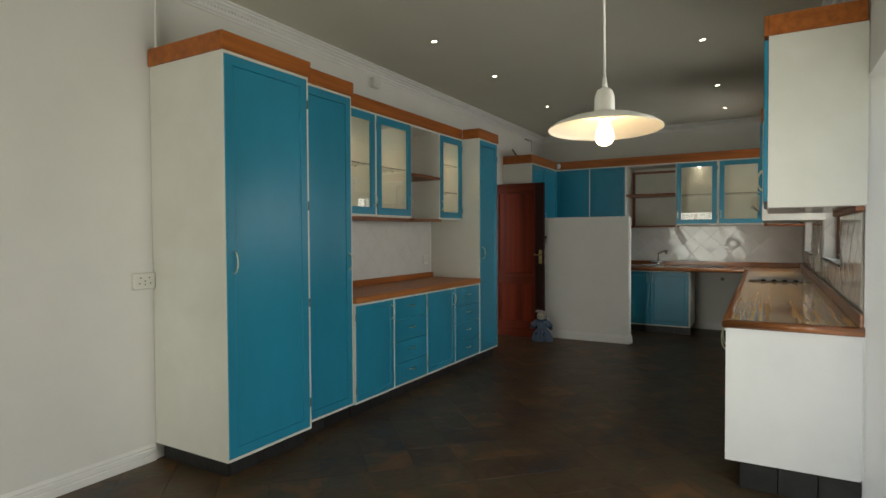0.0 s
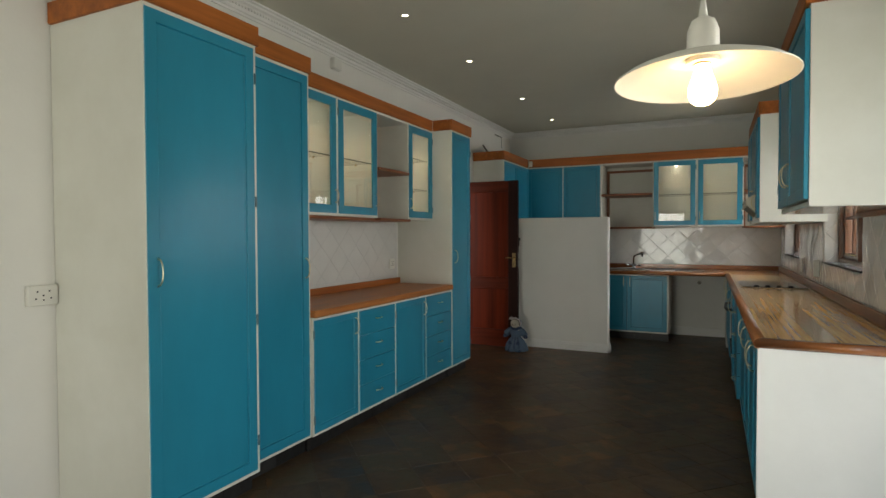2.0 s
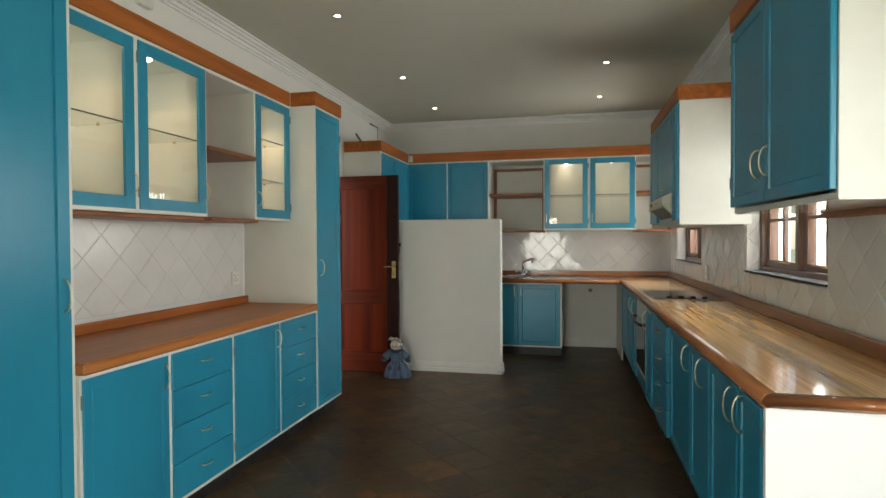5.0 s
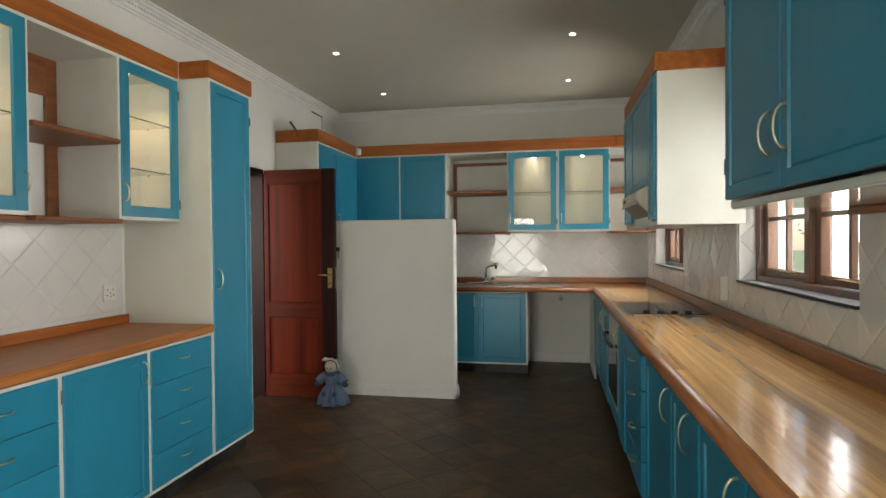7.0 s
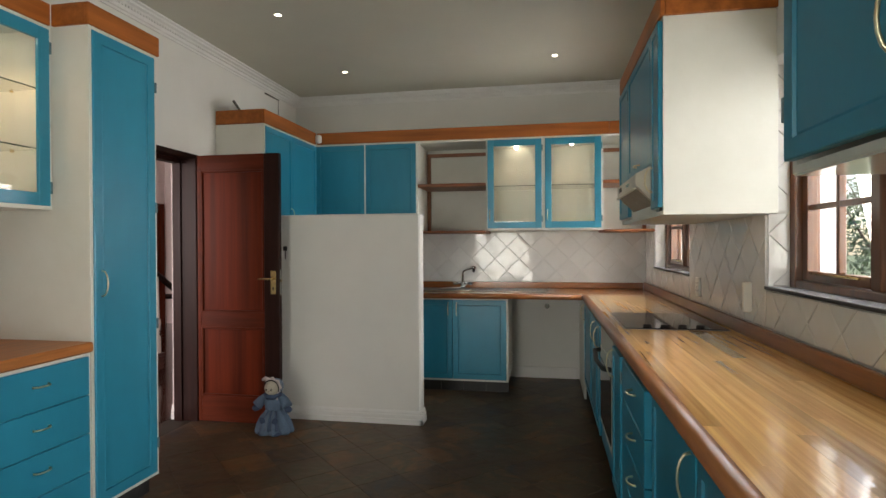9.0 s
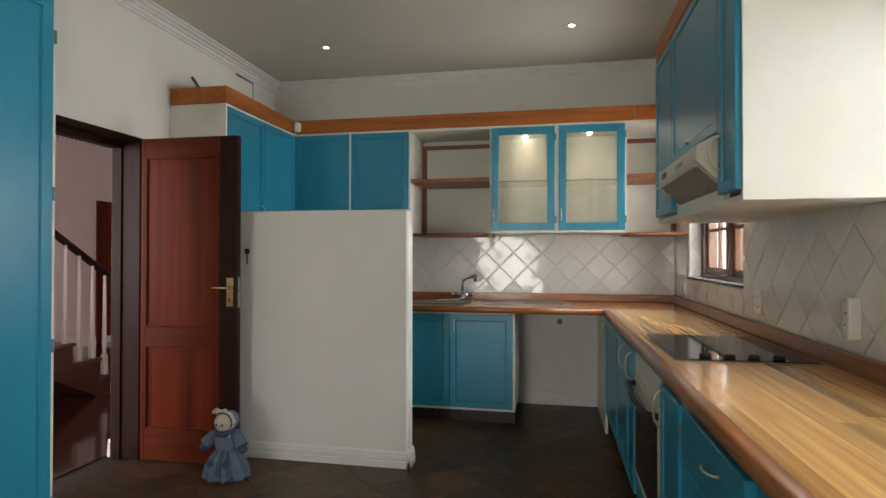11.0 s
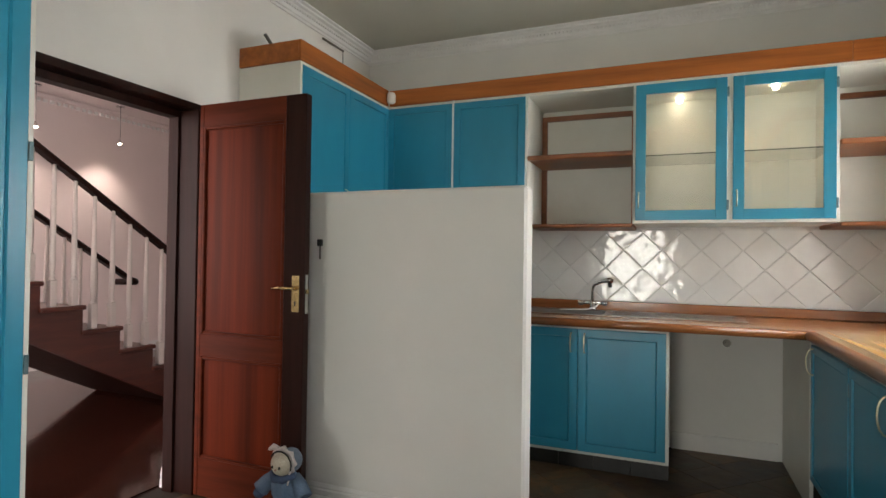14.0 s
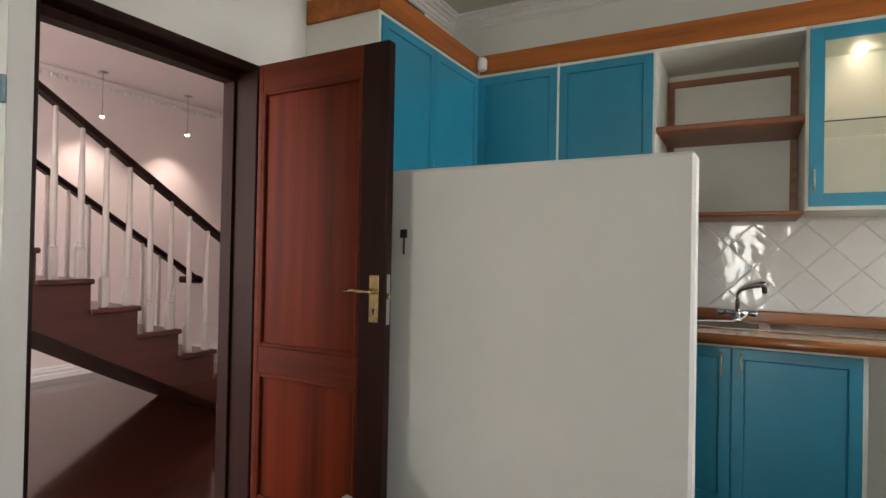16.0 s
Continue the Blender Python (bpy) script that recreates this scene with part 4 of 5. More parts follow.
solid("recess_side_board", B(-0.178, -0.16, 7.905, 8.632, 0.001, CB - 0.001, bevel=0.002), CREAM, "cream painted board closing the appliance recess", "panel")
wp = thing("waste_pipe_cap", (-0.49, YB, 0.72), "round grey pipe stub on the recess wall", "pipe")
part("flange", tube(bmesh.new(), [(-0.49, YB - 0.001, 0.715), (-0.49, YB - 0.012, 0.715)], 0.024, 16), DARKMETAL, wp)
part("stub", tube(bmesh.new(), [(-0.49, YB - 0.012, 0.715), (-0.49, YB - 0.05, 0.715)], 0.017, 12), DARKMETAL, wp)

# ---- east run of base units ----
NEAR_FRONT, FAR_FRONT = Front("x", -0.128, -1), Front("x", -0.158, -1)
EB = 0.145
units = [("base_cabinet", 3.29, 3.97, "teal two-door base cabinet with brass bow handles", ((3.306, 3.553, 3.50), (3.567, 3.958, 3.62)), 3.56),
         ("base_cabinet", 3.97, 4.95, "teal base cabinet with a narrow and a wide door", ((3.982, 4.363, 4.10), (4.377, 4.938, 4.42)), 4.37),
         ("drawer_unit", 4.95, 5.52, "teal unit with four drawers beside the oven", (), 0),
         ("base_cabinet", 5.52, 5.83, "narrow teal cabinet beside the oven", ((5.53, 5.82, 5.77),), 0),
         ("base_cabinet", 6.47, 7.90, "teal three-door base cabinet by the corner", ((6.49, 6.745, 6.535), (6.755, 7.24, 6.80), (7.25, 7.885, 7.83)), 0)]
for kind, a, b, label, doors, strip in units:
    FE = NEAR_FRONT if a < 5.5 else FAR_FRONT
    c = thing(kind, (0.15, (a + b) / 2, 0), label, "drawers" if kind == "drawer_unit" else "cabinet", "east base units")
    carcass(FE, c, a, b, 0.58, EB, CB)
    plinth(FE, c, a, b, high=EB)
    lo_, hi = EB + T, CB - T
    if kind == "drawer_unit":
        h = (hi - lo_) / 4
        for j in range(4):
            w0 = lo_ + j * h
            d = part("drawer_front", FE.box(bmesh.new(), a + 0.004, b - 0.004, 0.0005, 0.042, w0 + 0.002, w0 + h - 0.002, 0.003), BLUE, c)
            bow_handle(FE, d, (a + b) / 2 - 0.06, w0 + h * 0.62, 0.085, 0.028, 0.042, flat=True)
    for p, q, hu in doors:
        d = door_set(FE, c, p, q, lo_, hi, 0.0005, hu, CB - 0.095, None, 0.05, 0.13)
        hinge(FE, d, q if hu < (p + q) / 2 else p, hi - 0.09, 0.012)
    if a == 3.29:
        part("end_board", B(-0.147, 0.44, 3.268, 3.289, EB, CB, bevel=0.002), END, c, "white painted end board")
    if strip:
        part("edge_strip", FE.box(bmesh.new(), strip - 0.0065, strip + 0.0065, -0.015, 0.012, EB, CB), TRIM, c)
ep = thing("end_plinth", (0.15, 3.3, 0), "dark slate tiled plinth under the end panel", "plinth")
for k in range(3):
    part("plinth_tile", B(-0.075 + k * 0.172 + 0.002, -0.075 + (k + 1) * 0.172 - 0.002, 3.285, 3.297, 0.001, EB - 0.002, bevel=0.001), PLINTH, ep)
# built-under oven
FE = FAR_FRONT
ov = thing("oven", (0.15, 6.15, 0.1), "built-under oven with ivory surround and black glass door", "oven")
part("body", FE.box(bmesh.new(), 5.832, 6.468, -0.55, -0.005, EB, CB), BLUE, ov)
part("control_panel", FE.box(bmesh.new(), 5.84, 6.46, -0.004, 0.014, 0.735, CB - 0.004, 0.003), HOODPAINT, ov, "ivory control panel")
od = part("oven_door", FE.box(bmesh.new(), 5.84, 6.46, -0.004, 0.018, 0.27, 0.73, 0.004), HOODPAINT, ov, "ivory oven door frame")
part("oven_window", FE.box(bmesh.new(), 5.885, 6.415, 0.018, 0.022, 0.31, 0.66, 0.002), BLACKGLASS, od, "black glass oven window")
part("oven_handle", tube(bmesh.new(), [FE.pt(5.865, 0.018, 0.70), FE.pt(5.895, 0.055, 0.70), FE.pt(6.15, 0.066, 0.69), FE.pt(6.405, 0.055, 0.70), FE.pt(6.435, 0.018, 0.70)], 0.013, 10), BLACK, od, "curved black oven handle")
part("lower_panel", FE.box(bmesh.new(), 5.84, 6.46, -0.004, 0.01, EB + 0.01, 0.26, 0.003), BLUE, ov)

# worktops of glued staves
WZ0, WZ1 = CB + 0.001, 0.895
rnd = random.Random(4)


def staves(parent, along, u0, u1, v0, v1, material, wide=0.047):
    """Long glued strips, flush, with hairline joints; ends staggered."""
    n = round((v1 - v0) / wide)
    s = (v1 - v0) / n
    for k in range(n):
        a = u0
        while a < u1 - 0.001:
            b = a + rnd.uniform(0.8, 2.2)
            if b > u1 - 0.35:
                b = u1
            q = (v0 + k * s + 0.0001, v0 + (k + 1) * s - 0.0001)
            bm = B(q[0], q[1], a + 0.0001, b - 0.0001, WZ0, WZ1) if along == "y" else B(a + 0.0001, b - 0.0001, q[0], q[1], WZ0, WZ1)
            part("stave", bm, material, parent)
            a = b


def nose_strip(along, inner, outer, u0, u1, mitre=0.0):
    """An edge strip, flush on top with the staves and rounded on its outer side only; mitre slants its first end."""
    s = 1 if outer > inner else -1
    w = abs(outer - inner)
    r = min(0.016, w * 0.6)
    prof = [(0, WZ0 - 0.002), (w - r, WZ0 - 0.002)]
    for k in range(7):
        a = -math.pi / 2 + math.pi * k / 6
        zc, zr = (WZ0 - 0.002 + WZ1) / 2, (WZ1 - WZ0 + 0.002) / 2
        prof.append((w - r + r * math.cos(a), zc + zr * math.sin(a)))
    prof.append((0, WZ1))
    bm = bmesh.new()

    def v(u, d, z):
        return bm.verts.new((inner + s * d, u, z) if along == "y" else (u, inner + s * d, z))
    ra, rb_ = [v(u0 - mitre * p[0], *p) for p in prof], [v(u1, *p) for p in prof]
    for i in range(len(prof)):
        j = (i + 1) % len(prof)
        bm.faces.new((ra[i], ra[j], rb_[j], rb_[i])).smooth = 1 < i < 9
    bm.faces.new(ra)
    bm.faces.new(rb_)
    return bm


wt = thing("worktop", (0.15, 5.9, WZ0), "glossy varnished stave worktop with rounded front edge", "worktop")
staves(wt, "y", 3.265, 7.93, -0.12, 0.445, STAVE_Y)
part("front_edge", nose_strip("y", -0.12, -0.165, 3.265, 7.899, 0.025 / 0.045), EDGE_Y, wt, "red-brown rounded front edge")
part("end_edge", nose_strip("x", 3.265, 3.24, -0.12, 0.445, 0.045 / 0.025), EDGE_X, wt)
part("upstand", B(0.42, 0.4385, 3.24, 8.6, WZ1 + 0.001, 0.962, bevel=0.004), EDGE_Y, wt, "red-brown upstand along the tiled wall")
# the front edge runs slightly out of parallel with the wall
for ob in wt.children:
    for v in ob.data.vertices:
        x, y = v.co.x + 0.15, v.co.y + 5.9
        v.co.x -= 0.035 * max(0.0, (0.42 - x) / 0.58) * (y - 3.24) / 4.66
wt = thing("worktop", (-0.9, 8.3, WZ0), "varnished wooden sink worktop", "worktop")
staves(wt, "x", -1.88, 0.445, 7.932, 8.62, STAVE_X)
part("front_edge", nose_strip("x", 7.932, 7.90, -1.88, -0.165), EDGE_X, wt)
part("upstand", B(-1.88, 0.419, 8.605, 8.626, WZ1 + 0.001, 0.955, bevel=0.004), EDGE_X, wt, "low wooden upstand")

# hob
hob = thing("hob", (0.15, 6.3, WZ1), "black ceramic hob with steel rim and four black knobs", "hob")
part("rim", B(-0.108, 0.40, 5.93, 6.60, WZ1 + 0.0012, WZ1 + 0.006, bevel=0.002), STEEL, hob)
part("glass_top", B(-0.098, 0.39, 5.94, 6.59, WZ1 + 0.006, WZ1 + 0.009, bevel=0.001), BLACKGLASS, hob)
for u in (0.015, 0.1, 0.185, 0.27):
    part("knob", lathe(bmesh.new(), [(0.021, 0), (0.021, 0.008), (0.017, 0.013), (0.004, 0.0135)], (u, 5.99, WZ1 + 0.009), 14), BLACK, hob)

# sink and tap
sk = thing("sink", (-1.1, 8.38, WZ1), "inset stainless steel sink with drainer", "sink")
bm = bmesh.new()
x0, x1, y0, y1 = -1.78, -0.42, 8.14, 8.56
zt = WZ1 + 0.006
for q in ((x0, x0 + 0.05, y0, y1), (-1.22, -1.19, y0 + 0.035, y1 - 0.075), (x1 - 0.03, x1, y0, y1), (x0 + 0.05, x1 - 0.03, y0, y0 + 0.035), (x0 + 0.05, x1 - 0.03, y1 - 0.075, y1)):
    box(bm, q[0], q[1], q[2], q[3], WZ1 + 0.001, zt, 0.002)
part("rim", bm, STEEL, sk)
# bowl is a flat plate; the shade of its hollow is in the dark colour
part("bowl", B(-1.73, -1.22, 8.175, 8.485, WZ1 + 0.0012, WZ1 + 0.0018), DARKMETAL, sk, "flat plate coloured dark for the shaded bowl")
part("drainer", B(-1.19, -0.45, 8.175, 8.485, WZ1 + 0.001, WZ1 + 0.003), STEEL, sk)
for k in range(9):
    y = 8.2 + k * 0.033
    part("drainer_rib", B(-1.17, -0.48, y - 0.006, y + 0.006, WZ1 + 0.003, WZ1 + 0.0055, bevel=0.001), STEEL, sk)
TX = -1.318
tp = thing("mixer_tap", (TX, 8.52, zt), "chrome mixer tap with a swivel spout", "tap")
part("base", lathe(bmesh.new(), [(0.028, 0), (0.028, 0.01), (0.02, 0.018), (0.02, 0.05), (0.016, 0.056)], (TX, 8.52, zt), 18), CHROME, tp)
part("cross_body", tube(bmesh.new(), [(TX - 0.06, 8.52, zt + 0.045), (TX + 0.06, 8.52, zt + 0.045)], [0.014, 0.014], 14), CHROME, tp)
for s in (-1, 1):
    part("tap_knob", tube(bmesh.new(), [(TX + s * 0.06, 8.52, zt + 0.045), (TX + s * 0.064, 8.52, zt + 0.045), (TX + s * 0.092, 8.52, zt + 0.045), (TX + s * 0.097, 8.52, zt + 0.045)], [0.012, 0.018, 0.019, 0.013], 12), CHROME, tp)
part("spout", tube(bmesh.new(), [(TX, 8.52, zt + 0.05), (TX, 8.52, zt + 0.135), (TX + 0.004, 8.517, zt + 0.158), (TX + 0.02, 8.503, zt + 0.176), (TX + 0.06, 8.468, zt + 0.192), (TX + 0.115, 8.42, zt + 0.205), (TX + 0.135, 8.403, zt + 0.204)], [0.0115, 0.0115, 0.0125, 0.0135, 0.0155, 0.0175, 0.014], 12), CHROME, tp)
part("nozzle", tube(bmesh.new(), [(TX + 0.122, 8.414, zt + 0.196), (TX + 0.124, 8.411, zt + 0.165), (TX + 0.124, 8.411, zt + 0.158)], [0.013, 0.013, 0.009], 12), BLACK, tp, "dark swivel nozzle")

# ---- east wall cabinets ----
FP = Front("x", 0.04, -1)
c = thing("wall_cabinet", (0.2, 3.78, 1.48), "teal two-door wall cabinet with white end panel", "wall cabinet", "east wall cabinets")
carcass(FP, c, 3.255, 4.325, 0.408, 1.48, TOPZ - 0.012, material=CREAM)
door_set(FP, c, 3.255 + T * 0.5, 3.838, 1.49 + T, TOPZ - T - 0.012, 0.0005, 3.797, 1.662, None, 0.062, 0.115)
door_set(FP, c, 3.843, 4.325 - T * 0.3, 1.49 + T, TOPZ - T - 0.012, 0.0005, 3.905, 1.662, 4.322, 0.062, 0.115)
part("underside", B(0.044, 0.44, 3.259, 4.321, 1.4755, 1.4795), UNDER, c, "glossy white underside")
solid("batten", B(0.40, 0.44, 3.26, 4.32, 1.45, 1.475, bevel=0.004), SHELF, "brown wooden batten under the wall cabinet", "batten")
pelmet("pelmet_board", FP, 3.243, 4.337, -0.40, 0.022, TOPZ - 0.012, ends=((0, 0.425), (1, 0.425)))
c = thing("hood_cabinet", (0.2, 6.18, 1.47), "teal wall cabinet housing the cooker hood", "wall cabinet", "east wall cabinets")
FH = Front("x", 0.002, -1)
carcass(FH, c, 5.515, 6.83, 0.453, 1.455, TOPZ - 0.045)
for a, b, w0, h in ((5.522, 5.70, 1.47 + T, None), (5.705, 6.42, 1.70, 6.1), (6.425, 6.823, 1.47 + T, 6.5)):
    d = panel_door(FH, c, a, b, w0, TOPZ - 0.045 - T, 0.0005, rail=0.05)
    if h == 6.1:
        bow_handle(FH, d, 6.05, 1.735, 0.1, 0.024, flat=True)
    else:
        bow_handle(FH, d, b - 0.04 if h is None else a + 0.04, 1.62, 0.11)
    hinge(FH, d, a + 0.006, TOPZ - 0.15, 0.015)
pelmet("pelmet_board", FH, 5.50, 6.845, -0.44, 0.014, TOPZ - 0.045, ends=((0, 0.49), (1, 0.49)))
hd = thing("cooker_hood", (-0.08, 6.1, 1.635), "ivory slide-out cooker hood with vent slots", "cooker hood")
bm = bmesh.new()
pr = [(-0.1, 1.493), (-0.03, 1.493), (0.085, 1.607), (0.085, 1.657), (0.022, 1.690), (-0.1, 1.690)]
a = [bm.verts.new(FH.pt(5.705, d, w)) for d, w in pr]
b = [bm.verts.new(FH.pt(6.38, d, w)) for d, w in pr]
for i in range(6):
    bm.faces.new((a[i], a[(i + 1) % 6], b[(i + 1) % 6], b[i]))
bm.faces.new(a)
bm.faces.new(b)
bmesh.ops.bevel(bm, geom=list(bm.edges), offset=0.004, segments=2, affect='EDGES')
part("housing", bm, HOODPAINT, hd)
part("fascia", FH.box(bmesh.new(), 5.705, 6.42, -0.02, -0.002, 1.4735, 1.53), CREAM, c, "cream fascia under the hood")
part("visor_lip", FH.box(bmesh.new(), 5.715, 6.37, 0.08, 0.095, 1.585, 1.593, 0.003), HOODPAINT, hd)
bm = bmesh.new()
q = [FH.pt(u, -0.03 + 0.115 * k, 1.492 + 0.114 * k) for u, k in ((5.73, 0.08), (6.355, 0.08), (6.355, 0.92), (5.73, 0.92))]
off = FH.pt(0, 0.004, -0.004) - FH.pt(0, 0, 0)
lo8, hi8 = [bm.verts.new(p) for p in q], [bm.verts.new(p + off) for p in q]
bm.faces.new(hi8)
for k in range(4):
    bm.faces.new((lo8[k], lo8[(k + 1) % 4], hi8[(k + 1) % 4], hi8[k]))
part("grease_filter", bm, FILTER, hd, "grey mesh grease filter")
part("badge", FH.box(bmesh.new(), 5.9, 6.02, 0.0855, 0.088, 1.618, 1.635), STEEL, hd)
part("switch", FH.box(bmesh.new(), 6.2, 6.28, 0.0855, 0.09, 1.615, 1.640, 0.002), BLACK, hd)
socket("wall_socket", Front("x", XR - 0.008, -1), 5.84, 1.07, 0.085, 0.115, "white switched socket on the tiled wall")
socket("wall_socket", Front("x", XR - 0.008, -1), 6.70, 1.06, 0.09, 0.12, "white switch socket by the far window")
solid("white_cover_strip", Front("x", XR - 0.008, -1).box(bmesh.new(), 5.775, 5.795, 0.001, 0.04, 1.01, 1.15, 0.004), WHITEPLASTIC, "white plastic plug on the wall socket", "plug")

# ---- lamps ----
px, py = -0.348, 1.517
pend = thing("pendant_lamp", (px, py, ZC), "white enamel pendant lamp with a lit bulb", "lamp")
part("ceiling_rose", lathe(bmesh.new(), [(0.045, 0), (0.045, -0.015), (0.02, -0.03)], (px, py, ZC), 16), WHITEPLASTIC, pend)
part("flex", tube(bmesh.new(), [(px, py, ZC - 0.02), (px - 0.006, py, 2.4), (px, py, 1.756)], 0.0035, 8), WHITEPLASTIC, pend)
part("cord_grip", lathe(bmesh.new(), [(0.004, 0.035), (0.006, 0.02), (0.009, 0.0)], (px, py, 1.740), 12), WHITEPLASTIC, pend)
part("lamp_holder", lathe(bmesh.new(), [(0.008, 0.062), (0.02, 0.055), (0.0265, 0.038), (0.0275, 0), (0.028, -0.02)], (px, py, 1.683), 20), SHADE, pend)
prof = [(0.028, 0.034), (0.06, 0.031), (0.10, 0.02), (0.135, 0.006), (0.152, -0.006), (0.1528, -0.008), (0.1515, -0.0085), (0.149, -0.006), (0.134, 0.003), (0.10, 0.016), (0.06, 0.027), (0.028, 0.03)]
bm = lathe(bmesh.new(), prof, (0, 0, 0), 48, closed=True)
bmesh.ops.transform(bm, matrix=pose(px, py, 1.640, -2, -0.5, 0), verts=bm.verts)
part("shade", bm, SHADE, pend, "shallow white enamel shade, a little tilted")
part("bulb", lathe(bmesh.new(), [(0.011, 0.0), (0.0125, -0.012), (0.016, -0.026), (0.0205, -0.038), (0.0238, -0.049), (0.0245, -0.057), (0.0235, -0.066), (0.0195, -0.074), (0.013, -0.079), (0.006, -0.0815), (0.001, -0.082)], (px, py, 1.669), 28), BULB, pend, "glowing pear-shaped bulb")
part("bulb_cap", lathe(bmesh.new(), [(0.013, 0.0), (0.014, -0.012)], (px, py, 1.672), 14), BRASS, pend)
for x, ys in ((-2.28, (3.85, 5.0, 6.52, 7.8)), (-0.42, (4.92, 6.5, 7.72))):
    for y in ys:
        dl = thing("downlight", (x, y, ZC), "small round recessed ceiling downlight, lit", "downlight", "ceiling downlights")
        part("ring", lathe(bmesh.new(), [(0.021, 0.0), (0.031, -0.001), (0.031, -0.005), (0.022, -0.007)], (x, y, ZC - 0.0005), 20, closed=True), CHROME, dl)
        part("lens", lathe(bmesh.new(), [(0.021, -0.001), (0.021, -0.0035), (0.013, -0.0045)], (x, y, ZC - 0.0005), 18), SPOT, dl)

part("hose", tube(bmesh.new(), [(TX + 0.05, 8.50, zt + 0.05), (TX + 0.03, 8.46, zt + 0.025), (TX - 0.02, 8.42, zt + 0.008), (TX - 0.1, 8.4, zt + 0.006), (TX - 0.16, 8.37, zt + 0.006), (TX - 0.185, 8.34, zt + 0.005)], 0.004, 8), WHITEPLASTIC, tp, "thin white hose lying in the sink")
# bead moulding of the cornice
for nm, fr_, u0, u1 in (("west", Front("x", XL, 1), 0.0, YB - 0.1), ("north", Front("y", YB, -1), XL + 0.1, XR - 0.1), ("east", Front("x", XR, -1), 2.0, YB - 0.1)):
    bm = bmesh.new()
    u = u0
    while u < u1:
        fr_.box(bm, u, u + 0.017, 0.034, 0.05, ZC - 0.052, ZC - 0.034, 0.005)
        u += 0.027
    tagged(solid("trim_cornice_beads_" + nm, bm, SKIRT, "row of small plaster beads along the cornice", "trim", kind="structure"))

# ---- rag doll leaning by the door ----
dm = bpy.data.materials.new("rag_doll_cloth")
dm.use_nodes = True
nt = dm.node_tree
bs = nt.nodes["Principled BSDF"]
bs.inputs["Roughness"].default_value = 0.9
at = nt.nodes.new("ShaderNodeAttribute")
at.attribute_name = "cloth"
nz = nt.nodes.new("ShaderNodeTexNoise")
nz.inputs["Scale"].default_value = 45
mx = nt.nodes.new("ShaderNodeMixRGB")
mx.blend_type = 'MULTIPLY'
mx.inputs[0].default_value = 0.45
nt.links.new(at.outputs["Color"], mx.inputs[1])
nt.links.new(nz.outputs[0], mx.inputs[2])
nt.links.new(mx.outputs[0], bs.inputs["Base Color"])
bp = nt.nodes.new("ShaderNodeBump")
bp.inputs["Strength"].default_value = 0.5
bp.inputs["Distance"].default_value = 0.004
nt.links.new(nz.outputs[0], bp.inputs["Height"])
nt.links.new(bp.outputs[0], bs.inputs["Normal"])
doll = bmesh.new()
lay = doll.loops.layers.float_color.new("cloth")
D = Vector((-2.40, 6.66, 0))


def doll_part(bm, colour):
    before = set(doll.faces)
    add_bm(doll, bm)
    for f in doll.faces:
        if f not in before:
            for l in f.loops:
                l[lay] = (*colour, 1)


BLUEC, PALE, CLOTH2, DARKC, LACE = (0.12, 0.18, 0.27), (0.55, 0.5, 0.4), (0.05, 0.08, 0.15), (0.02, 0.02, 0.02), (0.62, 0.55, 0.52)
sk_ = bmesh.new()
rings = []
for h, r, fold in ((0.008, 0.132, 0.02), (0.03, 0.138, 0.022), (0.09, 0.124, 0.018), (0.14, 0.098, 0.012), (0.178, 0.066, 0.005), (0.186, 0.062, 0.003), (0.20, 0.07, 0.003), (0.25, 0.076, 0.002), (0.29, 0.062, 0.001), (0.318, 0.03, 0)):
    rings.append([sk_.verts.new(D + Vector(((r + fold * math.sin(9 * a + 1.2 * math.sin(3 * a))) * math.cos(a), 0.8 * (r + fold * math.sin(9 * a)) * math.sin(a), h))) for a in [2 * math.pi * k / 54 for k in range(54)]])
for a, b in zip(rings, rings[1:]):
    for k in range(54):
        sk_.faces.new((a[k], a[(k + 1) % 54], b[(k + 1) % 54], b[k])).smooth = True
sk_.faces.new(rings[0])
sk_.faces.new(rings[-1])
doll_part(sk_, BLUEC)


def blob(where, size, colour, tilt=0.0):
    hb = bmesh.new()
    bmesh.ops.create_uvsphere(hb, u_segments=20, v_segments=14, radius=1.0)
    for f in hb.faces:
        f.smooth = True
    bmesh.ops.transform(hb, matrix=Matrix.Translation(D + Vector(where)) @ Matrix.Rotation(tilt, 4, 'Y') @ Matrix.Diagonal((*size, 1)), verts=hb.verts)
    doll_part(hb, colour)


for s in (-1, 1):
    doll_part(tube(bmesh.new(), [D + Vector((s * 0.05, 0, 0.292)), D + Vector((s * 0.092, -0.015, 0.255)), D + Vector((s * 0.124, -0.03, 0.215))], [0.026, 0.036, 0.042], 12), BLUEC)
    blob((s * 0.132, -0.034, 0.196), (0.03, 0.026, 0.024), CLOTH2)
    blob((s * 0.055, -0.07, 0.018), (0.036, 0.046, 0.018), CLOTH2)
    blob((s * 0.05, -0.094, 0.115), (0.022, 0.008, 0.032), CLOTH2, s * 0.5)
# apron pleats down the front of the skirt
for k in range(5):
    x = -0.04 + k * 0.022
    doll_part(tube(bmesh.new(), [D + Vector((0.004 + x * 0.7, -0.05, 0.182)), D + Vector((x * 1.1, -0.083, 0.12)), D + Vector((x * 1.5, -0.1, 0.045))], [0.007, 0.01, 0.014], 8), (0.15, 0.2, 0.28) if k % 2 else (0.08, 0.12, 0.2))
